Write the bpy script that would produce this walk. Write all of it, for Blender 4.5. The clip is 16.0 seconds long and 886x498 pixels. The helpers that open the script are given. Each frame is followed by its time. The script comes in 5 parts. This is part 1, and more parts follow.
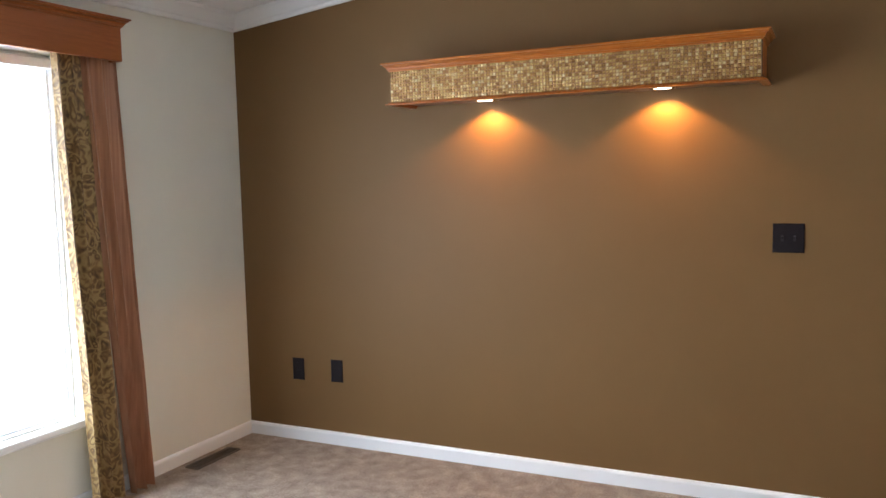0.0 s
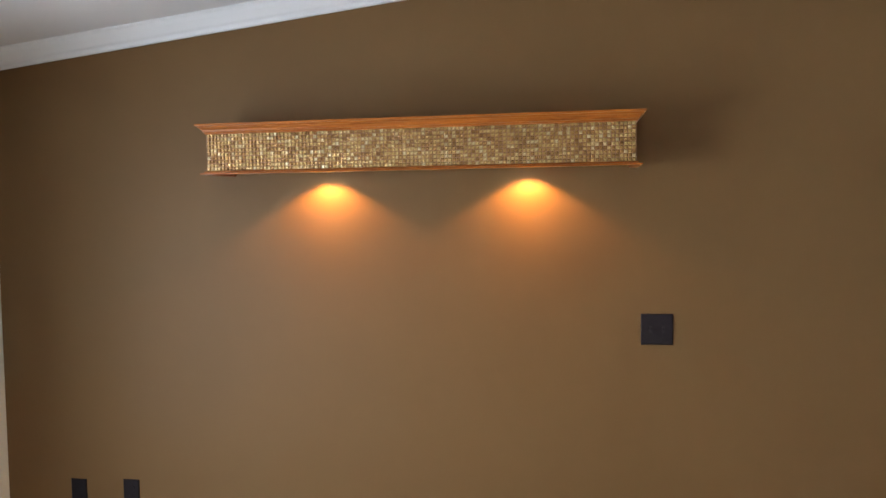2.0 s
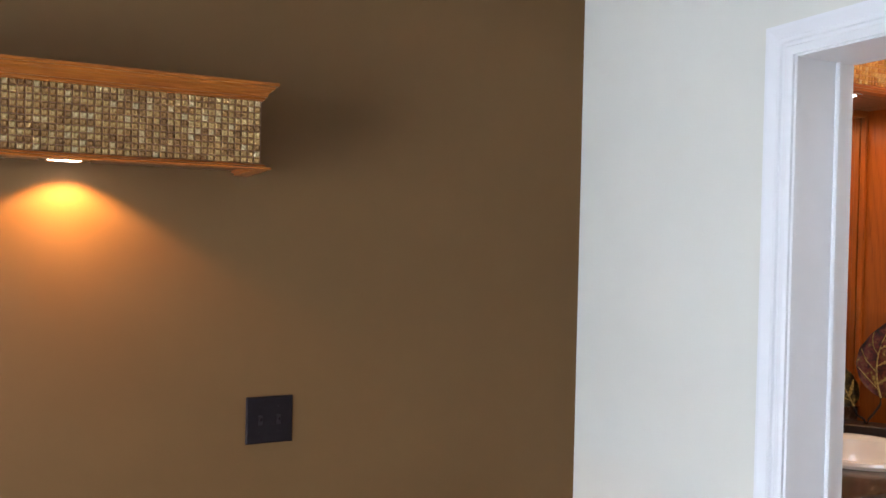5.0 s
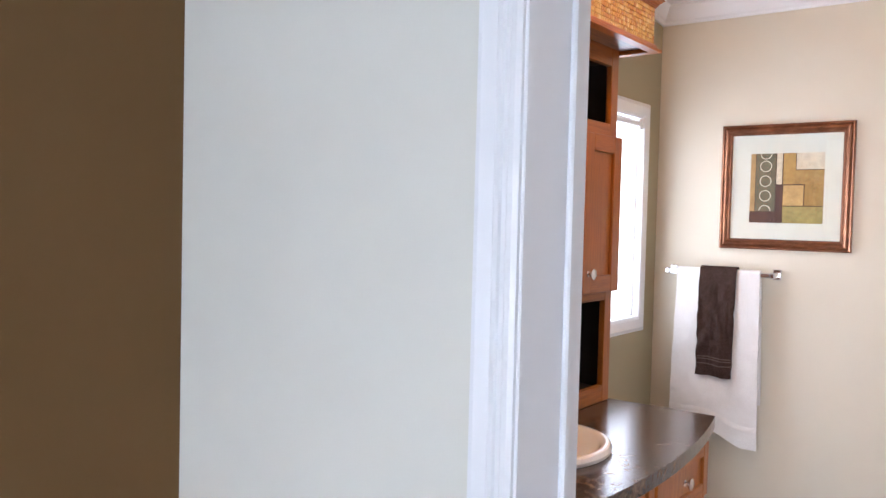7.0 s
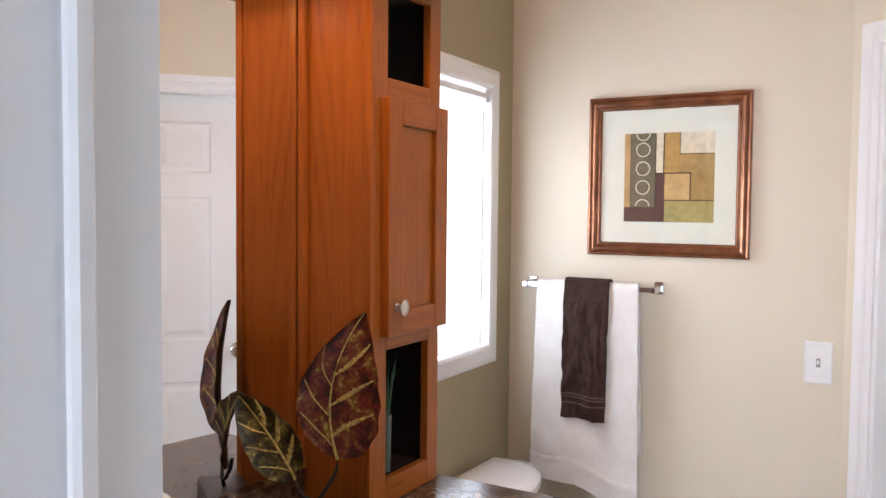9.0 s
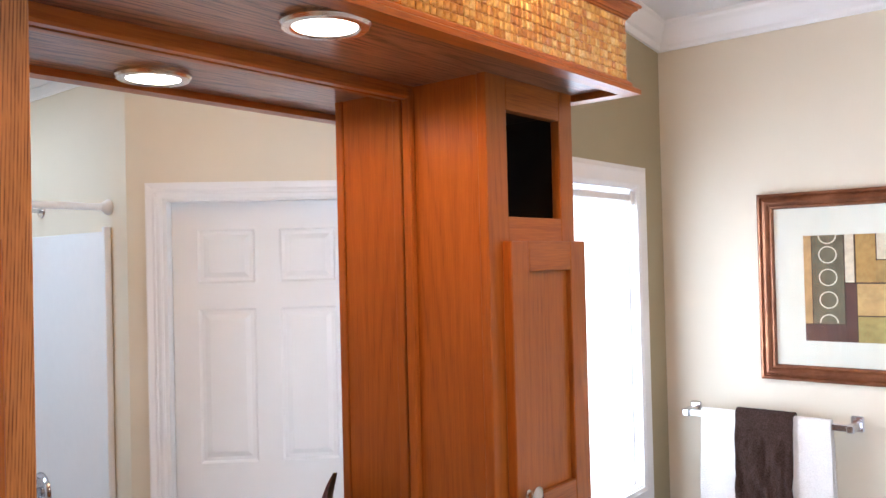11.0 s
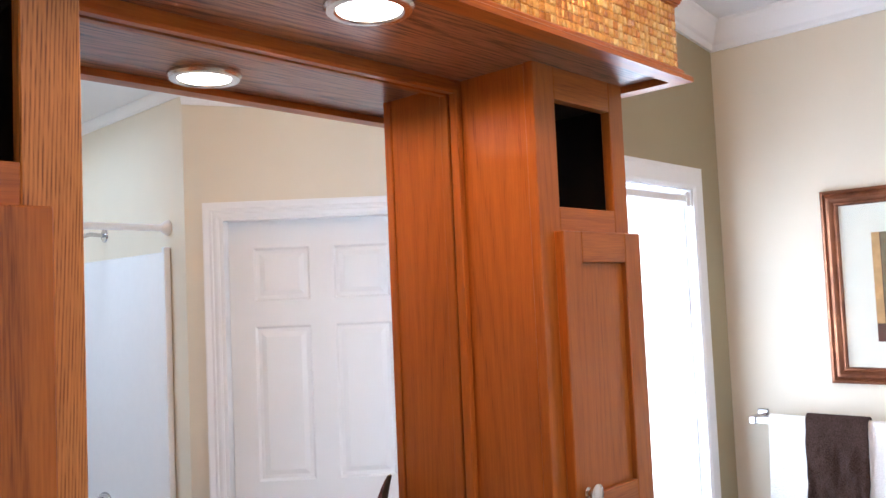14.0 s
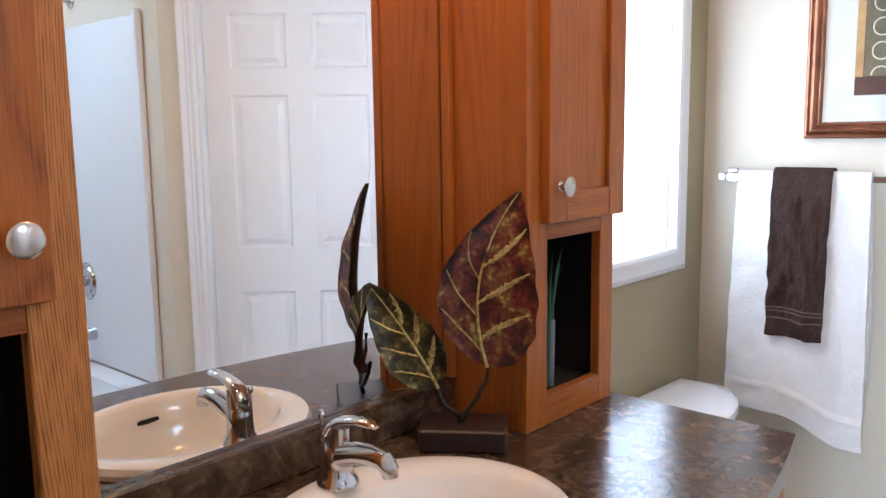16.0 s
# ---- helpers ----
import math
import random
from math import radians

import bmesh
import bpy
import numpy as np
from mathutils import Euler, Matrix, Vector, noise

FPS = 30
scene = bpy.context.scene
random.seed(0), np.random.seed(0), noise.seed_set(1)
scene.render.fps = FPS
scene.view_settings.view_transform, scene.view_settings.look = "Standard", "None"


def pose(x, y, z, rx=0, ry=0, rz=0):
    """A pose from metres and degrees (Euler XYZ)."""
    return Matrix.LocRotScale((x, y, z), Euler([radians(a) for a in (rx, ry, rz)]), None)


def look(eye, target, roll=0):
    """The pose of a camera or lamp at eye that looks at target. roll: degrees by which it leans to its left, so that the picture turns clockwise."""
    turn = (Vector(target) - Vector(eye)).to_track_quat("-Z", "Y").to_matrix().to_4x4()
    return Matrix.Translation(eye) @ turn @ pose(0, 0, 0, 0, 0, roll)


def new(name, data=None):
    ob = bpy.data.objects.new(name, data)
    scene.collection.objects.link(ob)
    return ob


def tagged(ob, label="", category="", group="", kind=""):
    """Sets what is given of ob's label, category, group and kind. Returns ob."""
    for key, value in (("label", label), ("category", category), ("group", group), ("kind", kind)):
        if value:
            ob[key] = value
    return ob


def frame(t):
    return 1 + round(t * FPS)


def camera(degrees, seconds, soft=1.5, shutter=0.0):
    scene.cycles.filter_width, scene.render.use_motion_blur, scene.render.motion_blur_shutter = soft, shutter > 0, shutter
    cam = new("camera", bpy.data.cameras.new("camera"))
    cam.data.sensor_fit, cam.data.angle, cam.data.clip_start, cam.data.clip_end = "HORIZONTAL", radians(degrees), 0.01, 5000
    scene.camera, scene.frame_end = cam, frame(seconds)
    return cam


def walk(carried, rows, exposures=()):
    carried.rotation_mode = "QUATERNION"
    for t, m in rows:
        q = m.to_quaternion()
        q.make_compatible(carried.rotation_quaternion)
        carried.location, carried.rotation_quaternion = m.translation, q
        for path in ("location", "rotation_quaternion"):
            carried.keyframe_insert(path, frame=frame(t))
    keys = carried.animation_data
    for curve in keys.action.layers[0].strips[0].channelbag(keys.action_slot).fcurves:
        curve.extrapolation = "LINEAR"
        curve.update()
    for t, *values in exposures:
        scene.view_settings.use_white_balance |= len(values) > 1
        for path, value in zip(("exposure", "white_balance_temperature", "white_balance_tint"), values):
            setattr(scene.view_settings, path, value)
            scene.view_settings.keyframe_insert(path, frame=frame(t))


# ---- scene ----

cam = camera(57.5, 16.0)
PATH = [
    (0, (2.824, -3.395, 1.355), (1.956, -1.602, 1.177), -1.4),
    (0.5, (2.782, -3.302, 1.417), (2.005, -1.466, 1.26), -0.9),
    (1, (2.708, -3.195, 1.462), (2.031, -1.319, 1.315), -0.6),
    (1.5, (2.546, -3.105, 1.51), (2.031, -1.177, 1.379), -0.7),
    (2, (2.396, -3.015, 1.548), (2.062, -1.047, 1.441), -0.9),
    (2.5, (2.293, -2.851, 1.565), (2.116, -0.86, 1.49), -1.4),
    (3, (2.208, -2.68, 1.58), (2.217, -0.681, 1.534), -1.2),
    (3.5, (2.132, -2.516, 1.555), (2.365, -0.529, 1.536), 0.0),
    (4, (2.087, -2.323, 1.584), (2.561, -0.381, 1.54), 0.7),
    (4.5, (2.137, -2.139, 1.557), (2.812, -0.257, 1.535), 1.4),
    (4.7, (2.157, -2.064, 1.548), (2.909, -0.211, 1.527), 1.4),
    (6.8, (2.584, -1.383, 1.482), (4.115, -0.099, 1.408), 1.2),
    (7, (2.654, -1.323, 1.477), (4.245, -0.114, 1.401), 1.4),
    (7.5, (2.857, -1.219, 1.452), (4.562, -0.176, 1.38), 1.7),
    (8, (3.092, -1.175, 1.446), (4.857, -0.238, 1.357), 1.4),
    (8.2, (3.174, -1.162, 1.459), (4.948, -0.243, 1.362), 1.1),
    (10.3, (3.684, -0.998, 1.628), (5.29, 0.192, 1.583), -1.3),
    (10.5, (3.694, -0.989, 1.654), (5.279, 0.23, 1.628), -1.5),
    (11, (3.706, -0.974, 1.712), (5.245, 0.303, 1.741), -1.4),
    (11.5, (3.712, -0.967, 1.757), (5.225, 0.337, 1.849), -1.1),
    (12, (3.714, -0.96, 1.788), (5.194, 0.375, 1.945), -0.6),
    (12.5, (3.715, -0.958, 1.787), (5.178, 0.391, 1.987), -0.6),
    (13, (3.72, -0.952, 1.756), (5.164, 0.417, 1.961), -1.2),
    (13.5, (3.724, -0.96, 1.705), (5.169, 0.413, 1.875), -1.9),
    (14, (3.724, -0.967, 1.648), (5.171, 0.409, 1.76), -2.5),
    (14.5, (3.729, -0.968, 1.588), (5.19, 0.398, 1.612), -2.6),
    (15, (3.721, -0.963, 1.519), (5.175, 0.408, 1.444), -2.1),
    (15.5, (3.712, -0.966, 1.458), (5.161, 0.402, 1.284), -1.4),
    (16, (3.707, -0.967, 1.406), (5.174, 0.363, 1.13), -0.8),
]
walk(cam, [(t, look(eye, target, roll)) for t, eye, target, roll in PATH],
     exposures=[(0.0, 0.18, 6150, 12), (2.8, 0.18, 6200, 12), (4.0, 0.08, 6050, 12), (4.7, 0.07, 5950, 13), (6.8, 0.06, 5800, 16), (8.2, -0.18, 6050, 15), (10.3, 0.20, 5600, 12), (12.5, 0.22, 5500, 12), (14.5, 0.25, 5300, 11), (16.0, 0.30, 5150, 9)])

# ---------------------------------------------------------------- world and light
world = bpy.data.worlds.new("overcast_sky")
scene.world = world
world.use_nodes = True
wn = world.node_tree.nodes
sky = wn.new("ShaderNodeTexSky")
sky.sky_type = "NISHITA"
sky.sun_disc = False
sky.sun_elevation = radians(40)
sky.sun_rotation = radians(200)
wn["Background"].inputs[1].default_value = 0.10
world.node_tree.links.new(sky.outputs[0], wn["Background"].inputs[0])

sun_data = bpy.data.lights.new("sun", "SUN")
sun_data.energy, sun_data.angle, sun_data.color = 1.0, radians(12), (1.0, 0.96, 0.9)
sun = new("sun", sun_data)
sun.matrix_world = look((0, -8, 9), (2, 0, 0))


def area_light(name, eye, target, w, h, watts, colour):
    data = bpy.data.lights.new(name, "AREA")
    data.shape, data.size, data.size_y, data.energy, data.color = "RECTANGLE", w, h, watts, colour
    ob = new(name, data)
    ob.matrix_world = look(eye, target)
    return ob


# daylight in the window openings
# (the sky's light falls into the bedroom at a slant, so its lamp is three tilted strips)
for strip_z in (0.63, 1.13, 1.63):
    area_light("bedroom_window_light", (-0.06, -1.7125, strip_z), (0.94, -1.4625, strip_z - 0.42), 1.27, 0.44, 22, (0.77, 0.89, 1.0))
# added fill lamp over the tub, with no known source there
area_light("tub_fill_light", (4.40, -2.25, 2.46), (4.40, -2.25, 0), 0.55, 0.55, 8.5, (0.82, 0.91, 1.0))
area_light("bathroom_window_light", (5.40, 0.012, 1.4975), (5.40, -1, 1.4975), 0.544, 0.779, 4.5, (0.88, 0.94, 1.0))


def puck_light(name, x, y, z, watts, size, soft):
    data = bpy.data.lights.new(name, "SPOT")
    data.energy, data.color, data.spot_size, data.spot_blend, data.shadow_soft_size = watts, (1.0, 0.455, 0.10), size, 0.28, soft
    ob = new(name, data)
    ob.matrix_world = look((x, y, z), (x, y, 0))
    return ob


puck_light("shelf_lamp_light", 1.447, -0.070, 1.6815, 20, 2.24, 0.026)
puck_light("shelf_lamp_light", 2.208, -0.070, 1.6815, 20, 2.24, 0.026)
puck_light("vanity_lamp_light", 4.392, -0.222, 2.0075, 5.2, 3.05, 0.003)

ceiling_lamp_data = bpy.data.lights.new("ceiling_lamp_light", "POINT")
ceiling_lamp_data.energy, ceiling_lamp_data.color, ceiling_lamp_data.shadow_soft_size = 4.8, (1.0, 0.50, 0.17), 0.09
ceiling_lamp_light = new("ceiling_lamp_light", ceiling_lamp_data)
ceiling_lamp_light.location = (4.60, -0.78, 2.35)


# ---------------------------------------------------------------- materials
def material(name):
    m = bpy.data.materials.new(name)
    m.use_nodes = True
    nt = m.node_tree
    return m, nt, nt.nodes["Principled BSDF"]


def node(nt, kind, **vals):
    n = nt.nodes.new(kind)
    for k, v in vals.items():
        n.inputs[k.replace("_", " ")].default_value = v
    return n


def coords(nt, scale=(1, 1, 1), turn=(0, 0, 0)):
    tc = nt.nodes.new("ShaderNodeTexCoord")
    mp = nt.nodes.new("ShaderNodeMapping")
    mp.inputs["Scale"].default_value = scale
    mp.inputs["Rotation"].default_value = turn
    nt.links.new(tc.outputs["Object"], mp.inputs["Vector"])
    return mp.outputs["Vector"]


def ramp(nt, fac, stops):
    r = nt.nodes.new("ShaderNodeValToRGB")
    els = r.color_ramp.elements
    while len(els) < len(stops):
        els.new(0.5)
    for e, (p, c) in zip(els, stops):
        e.position, e.color = p, (*c, 1)
    nt.links.new(fac, r.inputs[0])
    return r.outputs[0]


def bump(nt, bsdf, height, strength, distance):
    b = node(nt, "ShaderNodeBump", Strength=strength, Distance=distance)
    nt.links.new(height, b.inputs["Height"])
    nt.links.new(b.outputs[0], bsdf.inputs["Normal"])


def paint(name, colour, rough=0.55, vary=0.04, grain=420, strength=0.12, spec=0.4):
    """Rolled wall paint: faint orange-peel relief and a slow drift of tone."""
    m, nt, p = material(name)
    v = coords(nt)
    slow = node(nt, "ShaderNodeTexNoise", Scale=1.7, Detail=3.0)
    fine = node(nt, "ShaderNodeTexNoise", Scale=float(grain), Detail=2.0)
    nt.links.new(v, slow.inputs["Vector"])
    nt.links.new(v, fine.inputs["Vector"])
    lo, hi = [c * (1 - vary) for c in colour], [min(1, c * (1 + vary)) for c in colour]
    nt.links.new(ramp(nt, slow.outputs["Fac"], [(0.3, lo), (0.7, hi)]), p.inputs["Base Color"])
    p.inputs["Roughness"].default_value = rough
    p.inputs["Specular IOR Level"].default_value = spec
    bump(nt, p, fine.outputs["Fac"], strength, 0.002)
    return m


def oak(name, along, dark, light, rough=0.33, lines=20.0, figure=0.5, pores=0.5, stretch=0.45, ribs=0.0):
    """Stained oak: nested cathedral lines and short dark pores, running along one axis."""
    m, nt, p = material(name)
    n = "xyz".index(along)

    def math_node(op, a, b):
        k = nt.nodes.new("ShaderNodeMath")
        k.operation = op
        for slot, v in ((0, a), (1, b)):
            if isinstance(v, (int, float)):
                k.inputs[slot].default_value = v
            else:
                nt.links.new(v, k.inputs[slot])
        return k.outputs[0]

    s = [7.0, 7.0, 7.0]
    s[n] = stretch
    fig = node(nt, "ShaderNodeTexNoise", Scale=1.3, Detail=0.6, Distortion=0.15)
    nt.links.new(coords(nt, s), fig.inputs["Vector"])
    line = math_node("POWER", math_node("PINGPONG", math_node("MULTIPLY", fig.outputs["Fac"], lines), 1.0), 1.6)
    if ribs:
        sep = nt.nodes.new("ShaderNodeSeparateXYZ")
        nt.links.new(coords(nt), sep.inputs[0])
        run = math_node("ADD", math_node("MULTIPLY", sep.outputs[0], ribs * 2.0), math_node("MULTIPLY", fig.outputs["Fac"], 52.0))
        line = math_node("POWER", math_node("PINGPONG", run, 1.0), 1.8)
        s4 = [170.0, 170.0, 170.0]
        s4[n] = 26.0
        gap = node(nt, "ShaderNodeTexNoise", Scale=1.0, Detail=2.0)
        nt.links.new(coords(nt, s4), gap.inputs["Vector"])
        line = math_node("MULTIPLY", line, math_node("MINIMUM", math_node("MULTIPLY", math_node("MAXIMUM", math_node("SUBTRACT", gap.outputs["Fac"], 0.30), 0.0), 3.6), 1.0))
    s2 = [420.0, 420.0, 420.0]
    s2[n] = 16.0
    pore = node(nt, "ShaderNodeTexNoise", Scale=1.0, Detail=2.0, Roughness=0.6)
    nt.links.new(coords(nt, s2), pore.inputs["Vector"])
    s3 = [90.0, 90.0, 90.0]
    s3[n] = 2.5
    streak = node(nt, "ShaderNodeTexNoise", Scale=1.0, Detail=3.0)
    nt.links.new(coords(nt, s3), streak.inputs["Vector"])
    slow = node(nt, "ShaderNodeTexNoise", Scale=4.0, Detail=2.0)
    nt.links.new(coords(nt), slow.inputs["Vector"])
    pit = math_node("MULTIPLY", math_node("SUBTRACT", pore.outputs["Fac"], 0.5), 2.0 * pores)
    f = math_node("MULTIPLY", line, -figure)
    f = math_node("ADD", f, math_node("ADD", pit, math_node("MULTIPLY", streak.outputs["Fac"], 0.20)))
    f = math_node("ADD", f, math_node("MULTIPLY", slow.outputs["Fac"], 0.35))
    f = math_node("ADD", f, 0.46)
    mid = [0.35 * u + 0.65 * w for u, w in zip(dark, light)]
    nt.links.new(ramp(nt, f, [(0.15, dark), (0.55, mid), (0.95, light)]), p.inputs["Base Color"])
    p.inputs["Roughness"].default_value = rough
    p.inputs["Specular IOR Level"].default_value = 0.32
    p.inputs["Coat Weight"].default_value = 0.08
    p.inputs["Coat Roughness"].default_value = 0.25
    bump(nt, p, f, 0.10, 0.001)
    return m


def plain(name, colour, rough=0.4, metal=0.0, coat=0.0, vary=0.06, scale=30.0, rel=0.03):
    m, nt, p = material(name)
    n = node(nt, "ShaderNodeTexNoise", Scale=scale, Detail=4.0)
    nt.links.new(coords(nt), n.inputs["Vector"])
    lo, hi = [c * (1 - vary) for c in colour], [min(1, c * (1 + vary)) for c in colour]
    nt.links.new(ramp(nt, n.outputs["Fac"], [(0.3, lo), (0.7, hi)]), p.inputs["Base Color"])
    p.inputs["Roughness"].default_value = rough
    p.inputs["Metallic"].default_value = metal
    p.inputs["Coat Weight"].default_value = coat
    if rel:
        bump(nt, p, n.outputs["Fac"], rel, 0.002)
    return m


def glow(name, colour, strength):
    m, nt, p = material(name)
    p.inputs["Base Color"].default_value = (*colour, 1)
    p.inputs["Emission Color"].default_value = (*colour, 1)
    p.inputs["Emission Strength"].default_value = strength
    return m


def tile_material(name, per_island, tones, metal):
    """Amber and umber glass mosaic, each tile its own tone."""
    m, nt, p = material(name)
    src = nt.nodes.new("ShaderNodeNewGeometry" if per_island else "ShaderNodeObjectInfo")
    out = src.outputs["Random Per Island" if per_island else "Random"]
    tone = ramp(nt, out, tones)
    n = node(nt, "ShaderNodeTexNoise", Scale=160.0, Detail=3.0)
    nt.links.new(coords(nt), n.inputs["Vector"])
    mix = nt.nodes.new("ShaderNodeMix")
    mix.data_type, mix.blend_type = "RGBA", "MULTIPLY"
    mix.inputs["Factor"].default_value = 0.75
    nt.links.new(tone, mix.inputs["A"])
    nt.links.new(ramp(nt, n.outputs["Fac"], [(0.3, (0.55, 0.45, 0.36)), (0.6, (1, 1, 1))]), mix.inputs["B"])
    nt.links.new(mix.outputs["Result"], p.inputs["Base Color"])
    p.inputs["Roughness"].default_value = 0.26
    p.inputs["Metallic"].default_value = metal
    p.inputs["Coat Weight"].default_value = 0.5
    p.inputs["Coat Roughness"].default_value = 0.12
    bump(nt, p, n.outputs["Fac"], 0.35, 0.002)
    return m


M_BROWN = paint("brown_wall_paint", (0.172, 0.093, 0.0335), 0.55, 0.03, spec=0.22)
M_CREAM = paint("greige_wall_paint", (0.755, 0.74, 0.655), 0.6)
M_BATH = paint("cream_wall_paint", (0.715, 0.652, 0.522), 0.6)
# window wall: a darker olive than the other bathroom walls
M_OLIVE = paint("olive_wall_tone", (0.37, 0.315, 0.195), 0.6)
M_CEIL = paint("ceiling_paint", (0.80, 0.80, 0.80), 0.8, 0.02, 160, 0.25)
M_TRIM = paint("white_trim_paint", (0.83, 0.83, 0.83), 0.35, 0.02, 90, 0.01)
M_DOOR = paint("white_door_paint", (0.82, 0.82, 0.81), 0.38, 0.02, 120, 0.05)
OAK_D, OAK_L = (0.14, 0.031, 0.006), (0.45, 0.138, 0.017)
M_OAK_V = oak("oak_upright_grain", "z", OAK_D, OAK_L, 0.30, 34.0, 0.19, 0.42, 0.38)
M_OAK_C = oak("oak_figured_grain", "z", (0.15, 0.036, 0.006), (0.50, 0.165, 0.024), 0.34, 44.0, 0.34, 0.5, 0.6)
M_OAK_S = oak("oak_open_grain", "z", (0.17, 0.056, 0.014), (0.66, 0.275, 0.064), 0.4, 20.0, 0.58, 0.50, 0.8, 300.0)
M_OAK_H = oak("oak_level_grain", "x", OAK_D, OAK_L, 0.33, 30.0, 0.22, 0.6, 0.25)
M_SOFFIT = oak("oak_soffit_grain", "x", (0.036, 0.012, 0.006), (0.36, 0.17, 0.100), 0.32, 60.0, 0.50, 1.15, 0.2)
M_SOFFIT.node_tree.nodes["Principled BSDF"].inputs["Coat Weight"].default_value = 0.45
M_SOFFIT.node_tree.nodes["Principled BSDF"].inputs["Coat IOR"].default_value = 1.55
M_OAK_Y = oak("oak_valance_grain", "y", (0.15, 0.042, 0.010), (0.34, 0.105, 0.028), 0.36, 24.0, 0.15, 0.4, 0.25)
# near-black that stands in for the shade inside recesses and openings
M_DARK = plain("recess_shade_black", (0.012, 0.010, 0.010), 0.7)
M_CHROME = plain("chrome", (0.64, 0.64, 0.66), 0.13, 1.0, rel=0, vary=0.02)
M_BAR = plain("polished_bar_metal", (0.66, 0.66, 0.68), 0.2, 1.0, rel=0, vary=0.02)
M_NICKEL = plain("satin_nickel", (0.66, 0.62, 0.57), 0.24, 1.0, rel=0, vary=0.03)
M_BISQUE = plain("bisque_china", (0.88, 0.84, 0.79), 0.12, 0, 0.4, 0.01, rel=0)
M_CHINA = plain("white_china", (0.83, 0.83, 0.83), 0.12, 0, 0.4, 0.01, rel=0)
M_ACRYL = plain("white_acrylic", (0.82, 0.83, 0.84), 0.2, 0, 0.2, 0.01, rel=0)
M_PLATE = plain("dark_brown_plastic", (0.014, 0.010, 0.012), 0.55, vary=0.1)
M_PLATE.node_tree.nodes["Principled BSDF"].inputs["Specular IOR Level"].default_value = 0.18
M_WPLATE = plain("white_plastic", (0.82, 0.82, 0.82), 0.3, vary=0.02, rel=0)
# grey for the shade in the gap round a white toggle
M_SLOT = plain("toggle_shade_grey", (0.30, 0.29, 0.28), 0.5, rel=0)
M_GROUT = plain("brown_grout", (0.19, 0.095, 0.045), 0.6)
TAN = [(0.0, (0.46, 0.25, 0.10)), (0.25, (0.62, 0.37, 0.14)), (0.6, (0.76, 0.50, 0.20)), (0.85, (0.84, 0.61, 0.27)), (1.0, (0.90, 0.74, 0.44))]
AMBER = [(0.0, (0.54, 0.22, 0.030)), (0.3, (0.66, 0.32, 0.045)), (0.6, (0.74, 0.40, 0.065)), (0.85, (0.82, 0.51, 0.11)), (1.0, (0.88, 0.64, 0.22))]
M_TAN = (tile_material("tan_glass_tile", False, TAN, 0.55), tile_material("tan_glass_tiles", True, TAN, 0.55), M_GROUT)
M_AMBER = (tile_material("amber_glass_tile", False, AMBER, 0.3), tile_material("amber_glass_tiles", True, AMBER, 0.3), plain("amber_grout", (0.60, 0.28, 0.055), 0.35))
M_MAT = plain("ivory_mat_board", (0.64, 0.66, 0.57), 0.8, vary=0.02, rel=0)
M_LED = glow("lamp_lens", (1.0, 0.90, 0.74), 14.0)
M_TUB_FILL = glow("tub_fill_glow", (0.92, 0.96, 1.0), 1.5)
M_DAY_BATH = glow("bright_overcast_sky", (0.93, 0.96, 1.0), 10.0)
M_DAY = glow("bright_overcast", (0.97, 0.98, 1.0), 6.0)


def make_shade():
    m, nt, p = material("white_shade_cloth")
    p.inputs["Base Color"].default_value = (0.88, 0.88, 0.88, 1)
    p.inputs["Roughness"].default_value = 0.9
    tr = nt.nodes.new("ShaderNodeBsdfTranslucent")
    tr.inputs["Color"].default_value = (0.92, 0.93, 0.94, 1)
    mix = nt.nodes.new("ShaderNodeMixShader")
    mix.inputs[0].default_value = 0.7
    nt.links.new(p.outputs[0], mix.inputs[1])
    nt.links.new(tr.outputs[0], mix.inputs[2])
    nt.links.new(mix.outputs[0], nt.nodes["Material Output"].inputs["Surface"])
    return m


M_SHADE = make_shade()
M_VINYL = plain("white_vinyl", (0.82, 0.82, 0.82), 0.35, vary=0.02, rel=0)


def make_carpet():
    m, nt, p = material("beige_carpet")
    v = coords(nt)
    f = node(nt, "ShaderNodeTexNoise", Scale=120.0, Detail=5.0, Roughness=0.9)
    g = node(nt, "ShaderNodeTexNoise", Scale=14.0, Detail=3.0)
    nt.links.new(v, f.inputs["Vector"])
    nt.links.new(v, g.inputs["Vector"])
    add = nt.nodes.new("ShaderNodeMath")
    add.operation = "MULTIPLY_ADD"
    add.inputs[1].default_value = 0.35
    nt.links.new(g.outputs["Fac"], add.inputs[0])
    nt.links.new(f.outputs["Fac"], add.inputs[2])
    nt.links.new(ramp(nt, add.outputs[0], [(0.46, (0.15, 0.110, 0.085)), (0.66, (0.40, 0.325, 0.262)), (0.86, (0.68, 0.585, 0.49))]), p.inputs["Base Color"])
    p.inputs["Roughness"].default_value = 0.95
    p.inputs["Specular IOR Level"].default_value = 0.1
    bump(nt, p, f.outputs["Fac"], 0.9, 0.012)
    return m


